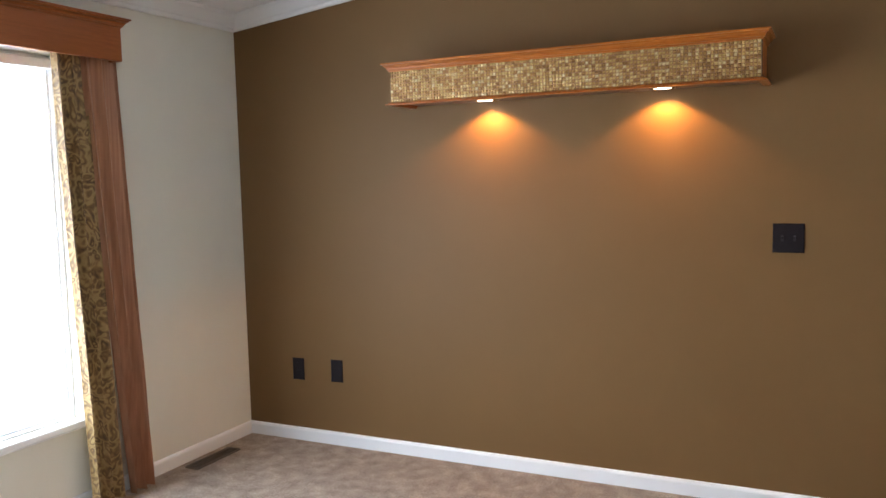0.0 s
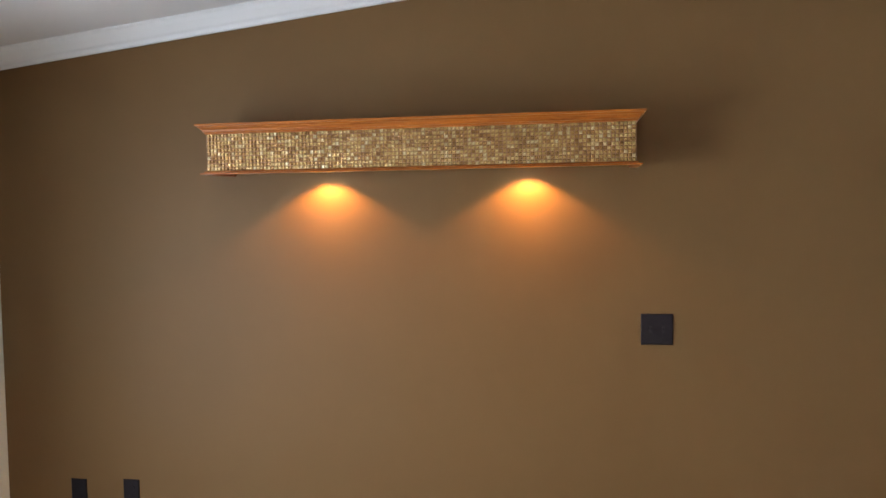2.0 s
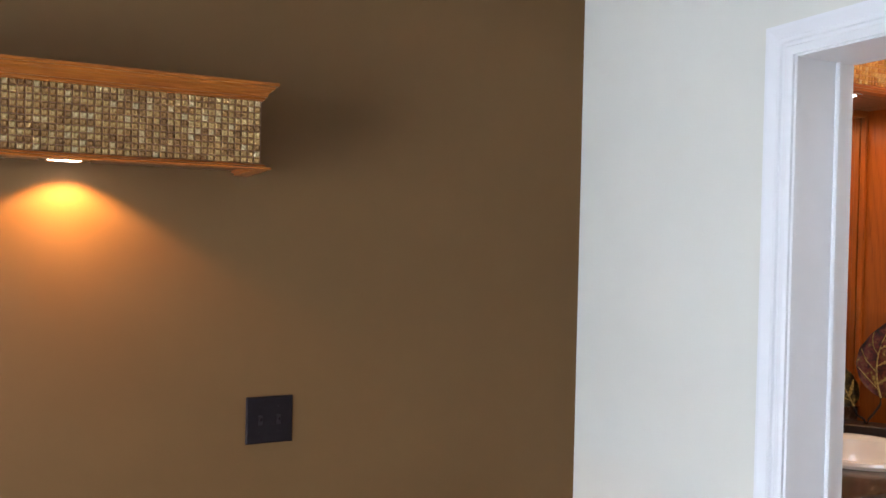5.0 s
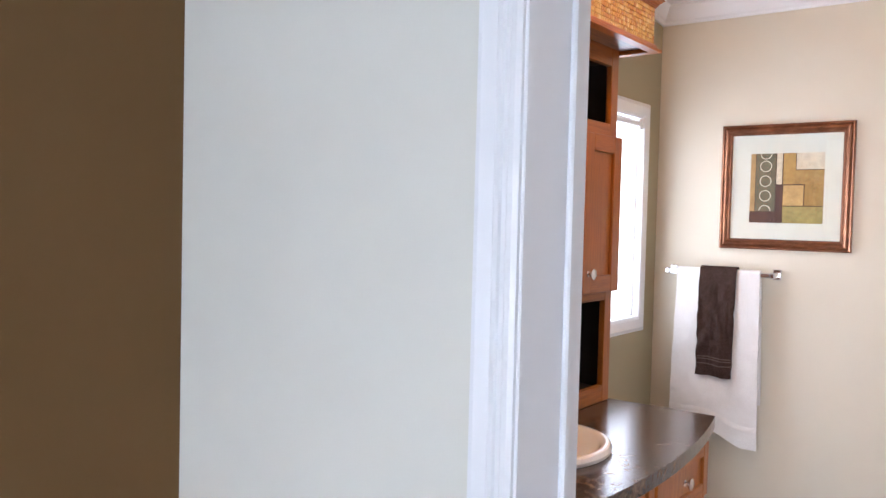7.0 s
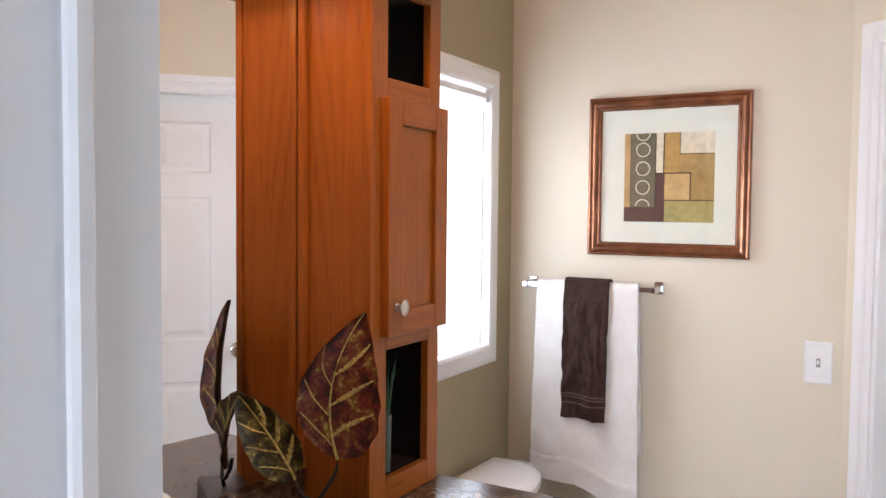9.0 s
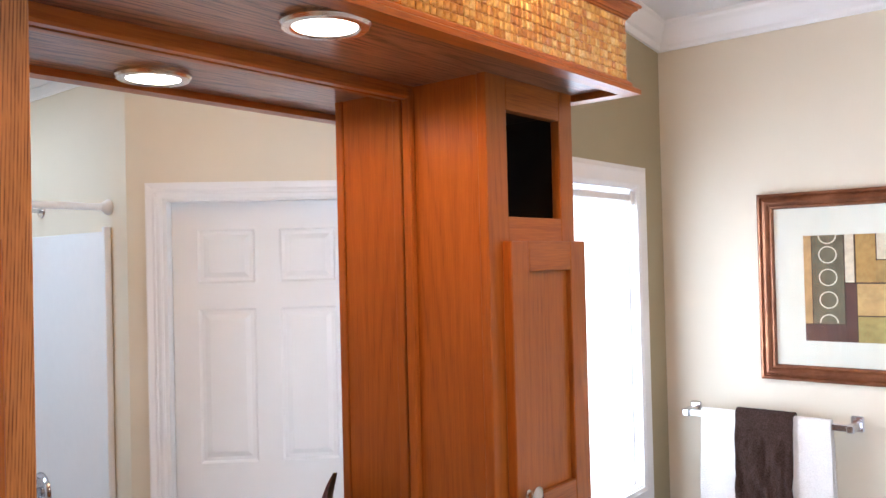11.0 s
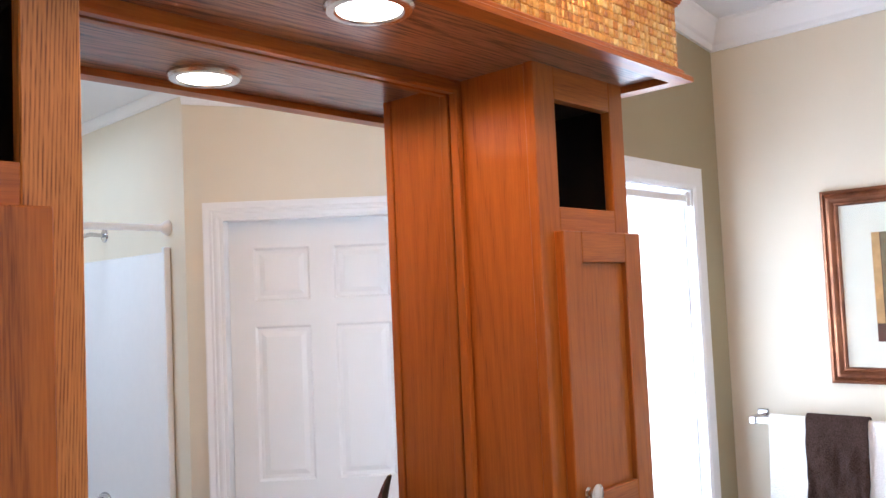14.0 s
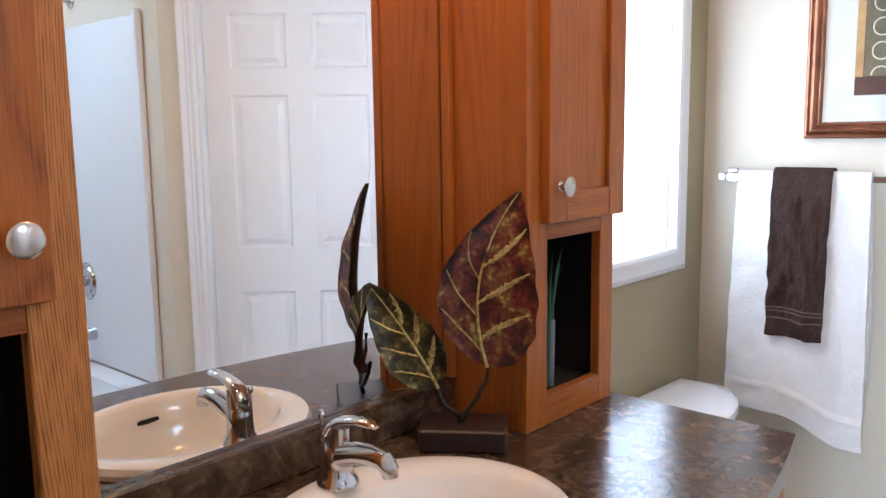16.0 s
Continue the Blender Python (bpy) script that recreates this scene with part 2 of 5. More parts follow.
def make_laminate():
    m, nt, p = material("brown_stone_laminate")
    v = coords(nt)
    a = node(nt, "ShaderNodeTexNoise", Scale=16.0, Detail=6.0, Roughness=0.72, Distortion=1.2)
    b = node(nt, "ShaderNodeTexNoise", Scale=75.0, Detail=3.0)
    nt.links.new(v, a.inputs["Vector"])
    nt.links.new(v, b.inputs["Vector"])
    add = nt.nodes.new("ShaderNodeMath")
    add.operation = "MULTIPLY_ADD"
    add.inputs[1].default_value = 0.3
    nt.links.new(b.outputs["Fac"], add.inputs[0])
    nt.links.new(a.outputs["Fac"], add.inputs[2])
    nt.links.new(ramp(nt, add.outputs[0], [(0.45, (0.028, 0.017, 0.011)), (0.66, (0.088, 0.054, 0.034)), (0.85, (0.21, 0.135, 0.080))]), p.inputs["Base Color"])
    p.inputs["Roughness"].default_value = 0.19
    p.inputs["Specular IOR Level"].default_value = 0.5
    return m


M_CARPET = make_carpet()
M_LAM = make_laminate()
# floor out of view; pale tone chosen to bounce light onto lower walls
M_FLOOR = plain("pale_bounce_floor", (0.62, 0.56, 0.47), 0.4, vary=0.15, scale=9)


def make_mirror():
    m, nt, p = material("mirror_silver")
    p.inputs["Base Color"].default_value = (0.93, 0.94, 0.93, 1)
    p.inputs["Metallic"].default_value = 1.0
    p.inputs["Roughness"].default_value = 0.0
    return m


def make_glass():
    m, nt, p = material("clear_glass")
    p.inputs["Base Color"].default_value = (1, 1, 1, 1)
    p.inputs["Roughness"].default_value = 0.0
    p.inputs["IOR"].default_value = 1.45
    p.inputs["Transmission Weight"].default_value = 1.0
    return m


M_MIRROR, M_GLASS = make_mirror(), make_glass()


# ---------------------------------------------------------------- mesh helpers
def box(bm, x0, x1, y0, y1, z0, z1, bev=0.0, seg=1):
    r = bmesh.ops.create_cube(bm, size=1.0)
    vs = r["verts"]
    for v in vs:
        v.co = Vector(((x0 + x1) / 2 + v.co.x * (x1 - x0), (y0 + y1) / 2 + v.co.y * (y1 - y0), (z0 + z1) / 2 + v.co.z * (z1 - z0)))
    if bev > 0:
        es = list({e for v in vs for e in v.link_edges})
        bmesh.ops.bevel(bm, geom=es, offset=bev, segments=seg, affect="EDGES", profile=0.5)
    return bm


def boxes(*rows, bev=0.0):
    bm = bmesh.new()
    for r in rows:
        box(bm, *r, bev=bev)
    return bm


def sweep(bm, loops, closed_loop=True, caps=True):
    """Skins equal loops of points into a tube."""
    rings = [[bm.verts.new(p) for p in loop] for loop in loops]
    n = len(rings[0])
    for a, b in zip(rings, rings[1:]):
        for i in range(n if closed_loop else n - 1):
            j = (i + 1) % n
            bm.faces.new((a[i], a[j], b[j], b[i]))
    if caps and closed_loop:
        bm.faces.new(rings[0][::-1])
        bm.faces.new(rings[-1])
    bmesh.ops.recalc_face_normals(bm, faces=bm.faces[:])
    return bm


def moulding(bm, p0, p1, out, down, profile):
    """A straight length of moulding: profile points are (outward, downward)."""
    o, d = Vector(out), Vector(down)
    return sweep(bm, [[Vector(p) + o * a + d * b for a, b in profile] for p in (p0, p1)])


def lathe(bm, profile, centre, axis=(0, 0, 1), steps=24, sx=1.0, sy=1.0, open_ends=False):
    """Revolves (radius, height) points round an axis."""
    q = Vector((0, 0, 1)).rotation_difference(Vector(axis))
    loops = []
    for r, h in profile:
        loops.append([Vector(centre) + q @ Vector((max(r, 1e-4) * sx * math.cos(2 * math.pi * k / steps), max(r, 1e-4) * sy * math.sin(2 * math.pi * k / steps), h)) for k in range(steps)])
    return sweep(bm, loops, True, not open_ends)


def tube(bm, pts, radius, steps=12):
    pts = [Vector(p) for p in pts]
    loops = []
    for i, p in enumerate(pts):
        d = (pts[min(i + 1, len(pts) - 1)] - pts[max(i - 1, 0)]).normalized()
        a = d.orthogonal().normalized() if abs(d.z) > 0.95 else d.cross(Vector((0, 0, 1))).normalized()
        b = d.cross(a)
        r = radius[i] if isinstance(radius, (list, tuple)) else radius
        loops.append([p + a * r * math.cos(2 * math.pi * k / steps) + b * r * math.sin(2 * math.pi * k / steps) for k in range(steps)])
    return sweep(bm, loops)


def smooth(ob, angle=35):
    for f in ob.data.polygons:
        f.use_smooth = True
    ob.data.set_sharp_from_angle(angle=radians(angle))
    return ob


def origin(ob):
    p = Vector((0, 0, 0))
    while ob is not None:
        p = p + ob.location
        ob = ob.parent
    return p


def part(name, bm, mat, parent=None, label="", soft=False):
    """Links a bmesh, given in world places, as one mesh object under a thing or a part."""
    if parent is not None:
        bm.transform(Matrix.Translation(-origin(parent)))
    me = bpy.data.meshes.new(name)
    bm.to_mesh(me)
    bm.free()
    me.materials.append(mat)
    ob = new(name, me)
    ob.parent = parent
    if label:
        ob["label"] = label
    return smooth(ob) if soft else ob


def thing(name, place, label, category, group="", kind=""):
    ob = new(name)
    ob.empty_display_size = 0.05
    ob.location = place
    return tagged(ob, label, category, group, kind)


def setting(name, bm, mat, label, category):
    return tagged(part(name, bm, mat), label, category, "", "structure")


# ---------------------------------------------------------------- plan
XR, XB, XP = 3.575, 3.745, 5.85          # dividing wall, its bath face, bath end wall
Y_BED, Y_TUB = -5.0, -2.70
DOOR_A, DOOR_B, DOOR_Z = -0.757, -1.52, 1.932
RIDGE = 3.66
BED_Z, BATH_Z, SLOPE = 2.205, 2.352, 0.110
CORNER = (5.151, -1.682)                 # end of the angled door wall


def roof(x):
    return BED_Z + SLOPE * x if x < RIDGE else min(BATH_Z + SLOPE * (XP - x), BED_Z + SLOPE * RIDGE)


def wall_slab(bm, x0, x1, y0, y1, z0=0.0, over=0.06):
    """A wall block whose top follows the sloped ceiling."""
    xs = [x0] + ([RIDGE] if x0 < RIDGE < x1 else []) + [x1]
    for a, b in zip(xs, xs[1:]):
        vs = [bm.verts.new(p) for p in ((a, y0, z0), (b, y0, z0), (b, y1, z0), (a, y1, z0), (a, y0, roof(a) + over), (b, y0, roof(b) + over), (b, y1, roof(b) + over), (a, y1, roof(a) + over))]
        for f in ((0, 3, 2, 1), (4, 5, 6, 7), (0, 1, 5, 4), (1, 2, 6, 5), (2, 3, 7, 6), (3, 0, 4, 7)):
            bm.faces.new([vs[i] for i in f])
    return bm


setting("floor_bedroom", boxes((-0.12, XR + 0.085, Y_BED - 0.12, 0.0, -0.12, 0.0)), M_CARPET, "beige cut-pile carpet on the bedroom floor", "floor")
# the bathroom floor is unseen and acts as a pale reflector
setting("floor_bathroom", boxes((XR + 0.085, XP + 0.9, Y_TUB - 0.12, 0.0, -0.12, 0.0)), M_FLOOR, "unseen bathroom floor, pale beige to bounce light upward", "floor")

setting("wall_brown", wall_slab(bmesh.new(), -0.12, XR, 0.0, 0.14), M_BROWN, "chocolate brown painted bedroom accent wall", "wall")
W0, W1, WZ0, WZ1 = -1.075, -2.35, 0.380, 1.880
bm = bmesh.new()
wall_slab(bm, -0.14, 0.0, W0, 0.0)
wall_slab(bm, -0.14, 0.0, Y_BED, W1)
box(bm, -0.14, 0.0, W1, W0, 0.0, WZ0)
wall_slab(bm, -0.14, 0.0, W1, W0, WZ1)
setting("wall_bedroom_window", bm, M_CREAM, "greige painted bedroom wall with a wide window", "wall")
# unseen rear wall closes the room; its brown keeps bounced light down
bm = wall_slab(bmesh.new(), -0.14, XB, Y_BED - 0.14, Y_BED)
setting("wall_bedroom_rear", bm, M_BROWN, "unseen rear bedroom wall, brown to cut bounced light", "wall")
# the dividing wall is two leaves with a doorway through both
for nm, xa, xb, mat, lab in (("wall_dividing_bedroom", XR, XR + 0.085, M_CREAM, "greige painted wall with a cased doorway"),
                             ("wall_dividing_bathroom", XR + 0.085, XB, M_BATH, "cream painted bathroom side of the dividing wall")):
    bm = bmesh.new()
    wall_slab(bm, xa, xb, DOOR_A + 0.012, 0.0)
    wall_slab(bm, xa, xb, Y_BED, DOOR_B - 0.012)
    wall_slab(bm, xa, xb, DOOR_B - 0.012, DOOR_A + 0.012, DOOR_Z + 0.012)
    setting(nm, bm, mat, lab, "wall")
# bathroom walls
B0, B1, BZ0, BZ1 = 5.125, 5.675, 1.105, 1.890
bm = bmesh.new()
wall_slab(bm, XR, B0, 0.0, 0.14)
wall_slab(bm, B1, XP + 0.12, 0.0, 0.14)
box(bm, B0, B1, 0.0, 0.14, 0, BZ0)
wall_slab(bm, B0, B1, 0.0, 0.14, BZ1)
setting("wall_bathroom_window", bm, M_OLIVE, "olive bathroom wall with a window, darker than the cream walls", "wall")
setting("wall_bathroom_end", wall_slab(bmesh.new(), XP, XP + 0.12, -0.983, 0.0), M_BATH, "cream painted bathroom wall with picture and towels", "wall")
setting("wall_tub_end", wall_slab(bmesh.new(), CORNER[0], CORNER[0] + 0.12, Y_TUB, CORNER[1]), M_BATH, "cream painted wall at the tub end", "wall")
setting("wall_tub_back", wall_slab(bmesh.new(), XB, CORNER[0] + 0.12, Y_TUB - 0.12, Y_TUB), M_BATH, "cream painted wall behind the tub", "wall")


def turned(bm, angle=45.0):
    """Takes a shape built along +x from the origin, facing +y, to the angled wall that starts at CORNER."""
    bm.transform(pose(CORNER[0], CORNER[1], 0, 0, 0, angle))
    return bm


DIAG = math.hypot(XP - CORNER[0], -0.983 - CORNER[1])
DA, DB, DIAG_Z = 0.120, 0.890, 1.950             # the angled door's opening along its wall
bm = boxes((0, DA, -0.12, 0, 0, 2.75), (DB, DIAG, -0.12, 0, 0, 2.75), (DA, DB, -0.12, 0, DIAG_Z + 0.005, 2.75))
setting("wall_angled", turned(bm), M_BATH, "cream painted angled wall with a panel door", "wall")

# ceilings
for nm, xa, xb in (("ceiling_bedroom", -0.14, RIDGE), ("ceiling_bathroom", RIDGE, XP + 0.9)):
    za, zb = (BED_Z + SLOPE * xa, BED_Z + SLOPE * xb) if xb == RIDGE else (BATH_Z + SLOPE * (XP - xa), BATH_Z + SLOPE * (XP - xb))
    bm = bmesh.new()
    sweep(bm, [[(xa, y, za), (xb, y, zb), (xb, y, zb + 0.1), (xa, y, za + 0.1)] for y in (Y_BED - 0.14, 0.14)])
    setting(nm, bm, M_CEIL, "white sloped ceiling with light texture", "ceiling")

CROWN = [(0, 0), (0.055, 0), (0.055, 0.006), (0.048, 0.012), (0.042, 0.022), (0.024, 0.044), (0.016, 0.050), (0.014, 0.058), (0.010, 0.064), (0, 0.064)]
CROWN = [(0, -0.02), (0.066, -0.02)] + [(p * 1.2, q * 1.2) for p, q in CROWN[1:]]


BATH_CROWN = [(p * 0.72, q * 0.93 - 0.002) for p, q in CROWN]


def crown(name, p0, p1, out, profile=CROWN):
    setting(name, moulding(bmesh.new(), p0, p1, out, (0, 0, -1), profile), M_TRIM, "white crown moulding under the ceiling", "trim")


crown("trim_crown_brown", (0, 0, roof(0)), (XR, 0, roof(XR)), (0, -1, 0))
crown("trim_crown_window", (0, Y_BED, roof(0)), (0, -0.002, roof(0)), (1, 0, 0))
crown("trim_crown_dividing", (XR, Y_BED, roof(XR)), (XR, -0.002, roof(XR)), (-1, 0, 0))
crown("trim_crown_bath_window", (XB, 0, roof(XB)), (XP, 0, roof(XP)), (0, -1, 0), BATH_CROWN)
crown("trim_crown_bath_end", (XP, -0.983, roof(XP)), (XP, -0.002, roof(XP)), (-1, 0, 0), BATH_CROWN)
crown("trim_crown_tub_end", (CORNER[0], Y_TUB, roof(CORNER[0])), (CORNER[0], CORNER[1], roof(CORNER[0])), (-1, 0, 0), [(p * 0.5, q * 0.55) for p, q in BATH_CROWN])
crown("trim_crown_tub_back", (XB, Y_TUB, roof(XB)), (CORNER[0], Y_TUB, roof(CORNER[0])), (0, 1, 0), BATH_CROWN)
crown("trim_crown_angled", (*CORNER, roof(CORNER[0])), (XP, -0.983, roof(XP)), (-0.7071, 0.7071, 0), BATH_CROWN)

BASE = [(0, 0), (0.013, 0), (0.013, -0.052), (0.010, -0.060), (0.006, -0.065), (0, -0.066)]


def baseboard(name, p0, p1, out):
    setting(name, moulding(bmesh.new(), p0, p1, out, (0, 0, -1), BASE), M_TRIM, "white painted baseboard", "baseboard")


baseboard("baseboard_brown", (0, 0, 0), (XR, 0, 0), (0, -1, 0))
baseboard("baseboard_window", (0, Y_BED, 0), (0, -0.014, 0), (1, 0, 0))
baseboard("baseboard_dividing", (XR, DOOR_A + 0.07, 0), (XR, -0.014, 0), (-1, 0, 0))
baseboard("baseboard_bath_end", (XP, -0.97, 0), (XP, -0.002, 0), (-1, 0, 0))
baseboard("baseboard_bath_window", (5.03, 0, 0), (XP - 0.014, 0, 0), (0, -1, 0))


# ---------------------------------------------------------------- doorway
CASE = [(0.0, 0.0), (0.0, 0.009), (0.008, 0.012), (0.016, 0.012), (0.019, 0.009), (0.026, 0.009), (0.029, 0.013), (0.036, 0.013), (0.039, 0.010), (0.046, 0.012), (0.060, 0.016), (0.066, 0.016), (0.066, 0.0)]


def casing(name, frame_m, width, height, parent_label, slim=1.0):
    """Door casing round an opening: frame_m takes (across, out of wall, up) to the world."""
    root = tagged(new(name), parent_label, "door casing", "", "structure")
    CASE_S = [(a * slim, b) for a, b in CASE]
    for nm, rows in (("side_casing", [[(0 - a, b, 0) for a, b in CASE_S], [(0 - a, b, height + a) for a, b in CASE_S]]),
                     ("side_casing", [[(width + a, b, 0) for a, b in CASE_S], [(width + a, b, height + a) for a, b in CASE_S]]),
                     ("head_casing", [[(0 - a, b, height + a) for a, b in CASE_S], [(width + a, b, height + a) for a, b in CASE_S]])):
        bm = sweep(bmesh.new(), rows)
        bm.transform(frame_m)
        part(nm, bm, M_TRIM, root)
    return root


# across runs along -y, out of the wall is -x
to_bed = Matrix(((0, -1, 0, XR), (-1, 0, 0, DOOR_A + 0.004), (0, 0, 1, 0), (0, 0, 0, 1)))
casing("trim_doorway", to_bed, (DOOR_A - DOOR_B) + 0.008, DOOR_Z + 0.004, "white fluted casing round the bathroom doorway")
jamb = tagged(new("jamb_doorway"), "white painted doorway jamb", "door jamb", "", "structure")
for nm, ya, yb in (("side_jamb", DOOR_A, DOOR_A + 0.012), ("side_jamb", DOOR_B - 0.012, DOOR_B)):
    s = -1 if ya == DOOR_A else 1
    rows = [(XR - 0.002, XB + 0.004, ya, yb, 0, DOOR_Z + 0.012)]
    part(nm, boxes(*rows, bev=0.002), M_TRIM, jamb)
    e = DOOR_A if s < 0 else DOOR_B
    part("stop_strip", boxes((3.688, 3.702, min(e, e + s * 0.010), max(e, e + s * 0.010), 0, DOOR_Z), bev=0.003), M_TRIM, jamb)
part("head_jamb", boxes((XR - 0.002, XB + 0.004, DOOR_B, DOOR_A, DOOR_Z, DOOR_Z + 0.012), bev=0.002), M_TRIM, jamb)


# ---------------------------------------------------------------- angled panel door
def panel_door(name, width, height, label):
    """Six-panel door along +x from the origin, facing +y, hinged at x = 0."""
    root = thing(name, (0, 0, 0), label, "door", "", "structure")
    t = 0.034
    st, mid, pw = 0.087, 0.086, 0.200
    far = st + 2 * pw + mid
    rails = [(0, 0.20), (0.846, 1.006), (1.552, 1.643), (1.834, height)]
    rows = [(0, st, 0, t, 0, height), (far, width, 0, t, 0, height)]
    rows.append((st + pw, st + pw + mid, 0, t, rails[0][1], rails[3][0]))
    for a, b in rails:
        rows.append((st, far, 0.0005, t - 0.0003, a, b))
    part("door_frame", boxes(*rows), M_DOOR, root)
    for (_, a), (b, _) in zip(rails, rails[1:]):
        for x in (st, st + pw + mid):
            bm = bmesh.new()
            x0, x1, z0, z1 = x, x + pw, a, b
            lips = [(0.0, t), (0.008, t - 0.010), (0.020, t - 0.010), (0.038, t - 0.002)]
            loops = [[(x0 + i, y, z0 + i), (x1 - i, y, z0 + i), (x1 - i, y, z1 - i), (x0 + i, y, z1 - i)] for i, y in lips]
            sweep(bm, loops, True, False)
            bm.faces.new([bm.verts.new(p) for p in loops[-1]])
            bmesh.ops.remove_doubles(bm, verts=bm.verts[:], dist=1e-5)
            bmesh.ops.recalc_face_normals(bm, faces=bm.faces[:])
            for f in bm.faces:
                if f.normal.y < 0:
                    f.normal_flip()
            part("door_panel", bm, M_DOOR, root)
    kx, kz = width - 0.066, 0.965
    bm = lathe(bmesh.new(), [(0.0, t), (0.032, t), (0.032, t + 0.006), (0.026, t + 0.010), (0.012, t + 0.012)], (kx, 0, kz), (0, 1, 0))
    rose = part("rose", bm, M_NICKEL, root, "satin nickel door rose", True)
    part("door_knob", lathe(bmesh.new(), [(0.009, t + 0.010), (0.010, t + 0.030), (0.022, t + 0.036), (0.027, t + 0.050), (0.024, t + 0.062), (0.010, t + 0.066), (0, t + 0.066)], (kx, 0, kz), (0, 1, 0)), M_NICKEL, rose, "satin nickel door knob", True)
    return root


door = panel_door("door_1", DB - DA - 0.03, DIAG_Z - 0.018, "closed white six-panel door with nickel knob")
door.matrix_basis = pose(CORNER[0], CORNER[1], 0.008, 0, 0, 45) @ Matrix.Translation((DA + 0.015, -0.100, 0))
to_diag = pose(CORNER[0], CORNER[1], 0, 0, 0, 45) @ Matrix.Translation((DA, 0, 0))
casing("trim_angled_door", to_diag, DB - DA, DIAG_Z, "white fluted casing round the angled door", 0.82)
jamb2 = tagged(new("jamb_angled_door"), "white painted jamb of the angled door", "door jamb", "", "structure")
part("side_jamb", turned(boxes((DA, DA + 0.013, -0.12, 0.002, 0, DIAG_Z))), M_TRIM, jamb2)
part("side_jamb", turned(boxes((DB - 0.013, DB, -0.12, 0.002, 0, DIAG_Z))), M_TRIM, jamb2)
part("head_jamb", turned(boxes((DA + 0.013, DB - 0.013, -0.12, 0.002, DIAG_Z - 0.010, DIAG_Z + 0.004))), M_TRIM, jamb2)


# ---------------------------------------------------------------- windows
def window(name, to_world, width, height, label):
    """A vinyl window in an opening: x across, y out of the room, z up from the opening's lower corner."""
    root = tagged(new(name), label, "window", "", "structure")

    def add(nm, bm, mat, lab=""):
        bm.transform(to_world)
        return part(nm, bm, mat, root, lab)

    f = 0.014
    add("window_frame", boxes((0, f, 0.04, 0.10, 0, height), (width - f, width, 0.04, 0.10, 0, height), (f, width - f, 0.04, 0.10, 0, f), (f, width - f, 0.04, 0.10, height - f, height), bev=0.004), M_VINYL)
    s = 0.012
    add("sash", boxes((f, f + s, 0.055, 0.085, f, height - f), (width - f - s, width - f, 0.055, 0.085, f, height - f), (f + s, width - f - s, 0.055, 0.085, f, f + s), (f + s, width - f - s, 0.055, 0.085, height - f - s, height - f), bev=0.003), M_VINYL)
    g = add("pane", boxes((f + s, width - f - s, 0.067, 0.071, f + s, height - f - s)), M_GLASS, "clear glass pane")
    g.visible_shadow = False
    return root, add


# bathroom window: casing outside the opening, reveal lined with trim
to_bw = Matrix.Translation((B0, 0, BZ0))
bw, add_bw = window("window_1", to_bw, B1 - B0, BZ1 - BZ0, "white vinyl bathroom window with picture-frame casing")
cw = 0.058
WC = [(0.0, 0.0), (0.0, 0.010), (0.010, 0.014), (0.044, 0.014), (0.052, 0.010), (cw, 0.008), (cw, 0.0)]
ww, wh = B1 - B0, BZ1 - BZ0
for a, b in (((0, 0), (0, wh)), ((0, wh), (ww, wh)), ((ww, wh), (ww, 0)), ((ww, 0), (0, 0))):
    sgn = lambda p, o: (p[0] + (-o if p[0] == 0 else o), p[1] + (-o if p[1] == 0 else o))
    loops = [[(sgn(p, o)[0], -d, sgn(p, o)[1]) for o, d in WC] for p in (a, b)]
    add_bw("casing_strip", sweep(bmesh.new(), loops), M_TRIM)
for r in ((0, 0.003, 0, wh), (ww - 0.003, ww, 0, wh), (0.003, ww - 0.003, 0, 0.003), (0.003, ww - 0.003, wh - 0.003, wh)):
    add_bw("reveal_liner", boxes((r[0], r[1], -0.004, 0.037, r[2], r[3])), M_TRIM)
add_bw("shade", boxes((0.004, ww - 0.004, 0.016, 0.018, 0.004, wh - 0.004)), M_SHADE, "translucent white window shade")
add_bw("blind_rail", boxes((0.02, ww - 0.02, -0.004, 0.010, wh - 0.036, wh - 0.014), bev=0.004), M_VINYL, "white blind head rail")
add_bw("blind_bracket", boxes((ww - 0.03, ww - 0.006, -0.006, 0.010, wh - 0.045, wh - 0.006), bev=0.003), M_VINYL)

to_mw = Matrix(((0, -1, 0, 0), (-1, 0, 0, W0), (0, 0, 1, WZ0), (0, 0, 0, 1)))
mw, add_mw = window("window_2", to_mw, W0 - W1, WZ1 - WZ0, "wide white vinyl bedroom window with moulded sill")
mwid, mht = W0 - W1, WZ1 - WZ0
WC2 = [(a * 0.62, b) for a, b in WC]
for a, b in (((0, 0), (0, mht)), ((0, mht), (mwid, mht)), ((mwid, mht), (mwid, 0)), ((mwid, 0), (0, 0))):
    sg = lambda p, o: (p[0] + (-o if p[0] == 0 else o), p[1] + (-o if p[1] == 0 else o))
    loops = [[(sg(p, o)[0], -d, sg(p, o)[1]) for o, d in WC2] for p in (a, b)]
    add_mw("casing_strip", sweep(bmesh.new(), loops), M_TRIM)
add_mw("head_rail", boxes((0.014, mwid - 0.014, 0.02, 0.05, mht - 0.055, mht - 0.014), bev=0.004), M_VINYL)
add_mw("meeting_rail", boxes((mwid / 2 - 0.02, mwid / 2 + 0.02, 0.05, 0.09, 0.035, mht - 0.035), bev=0.003), M_VINYL)

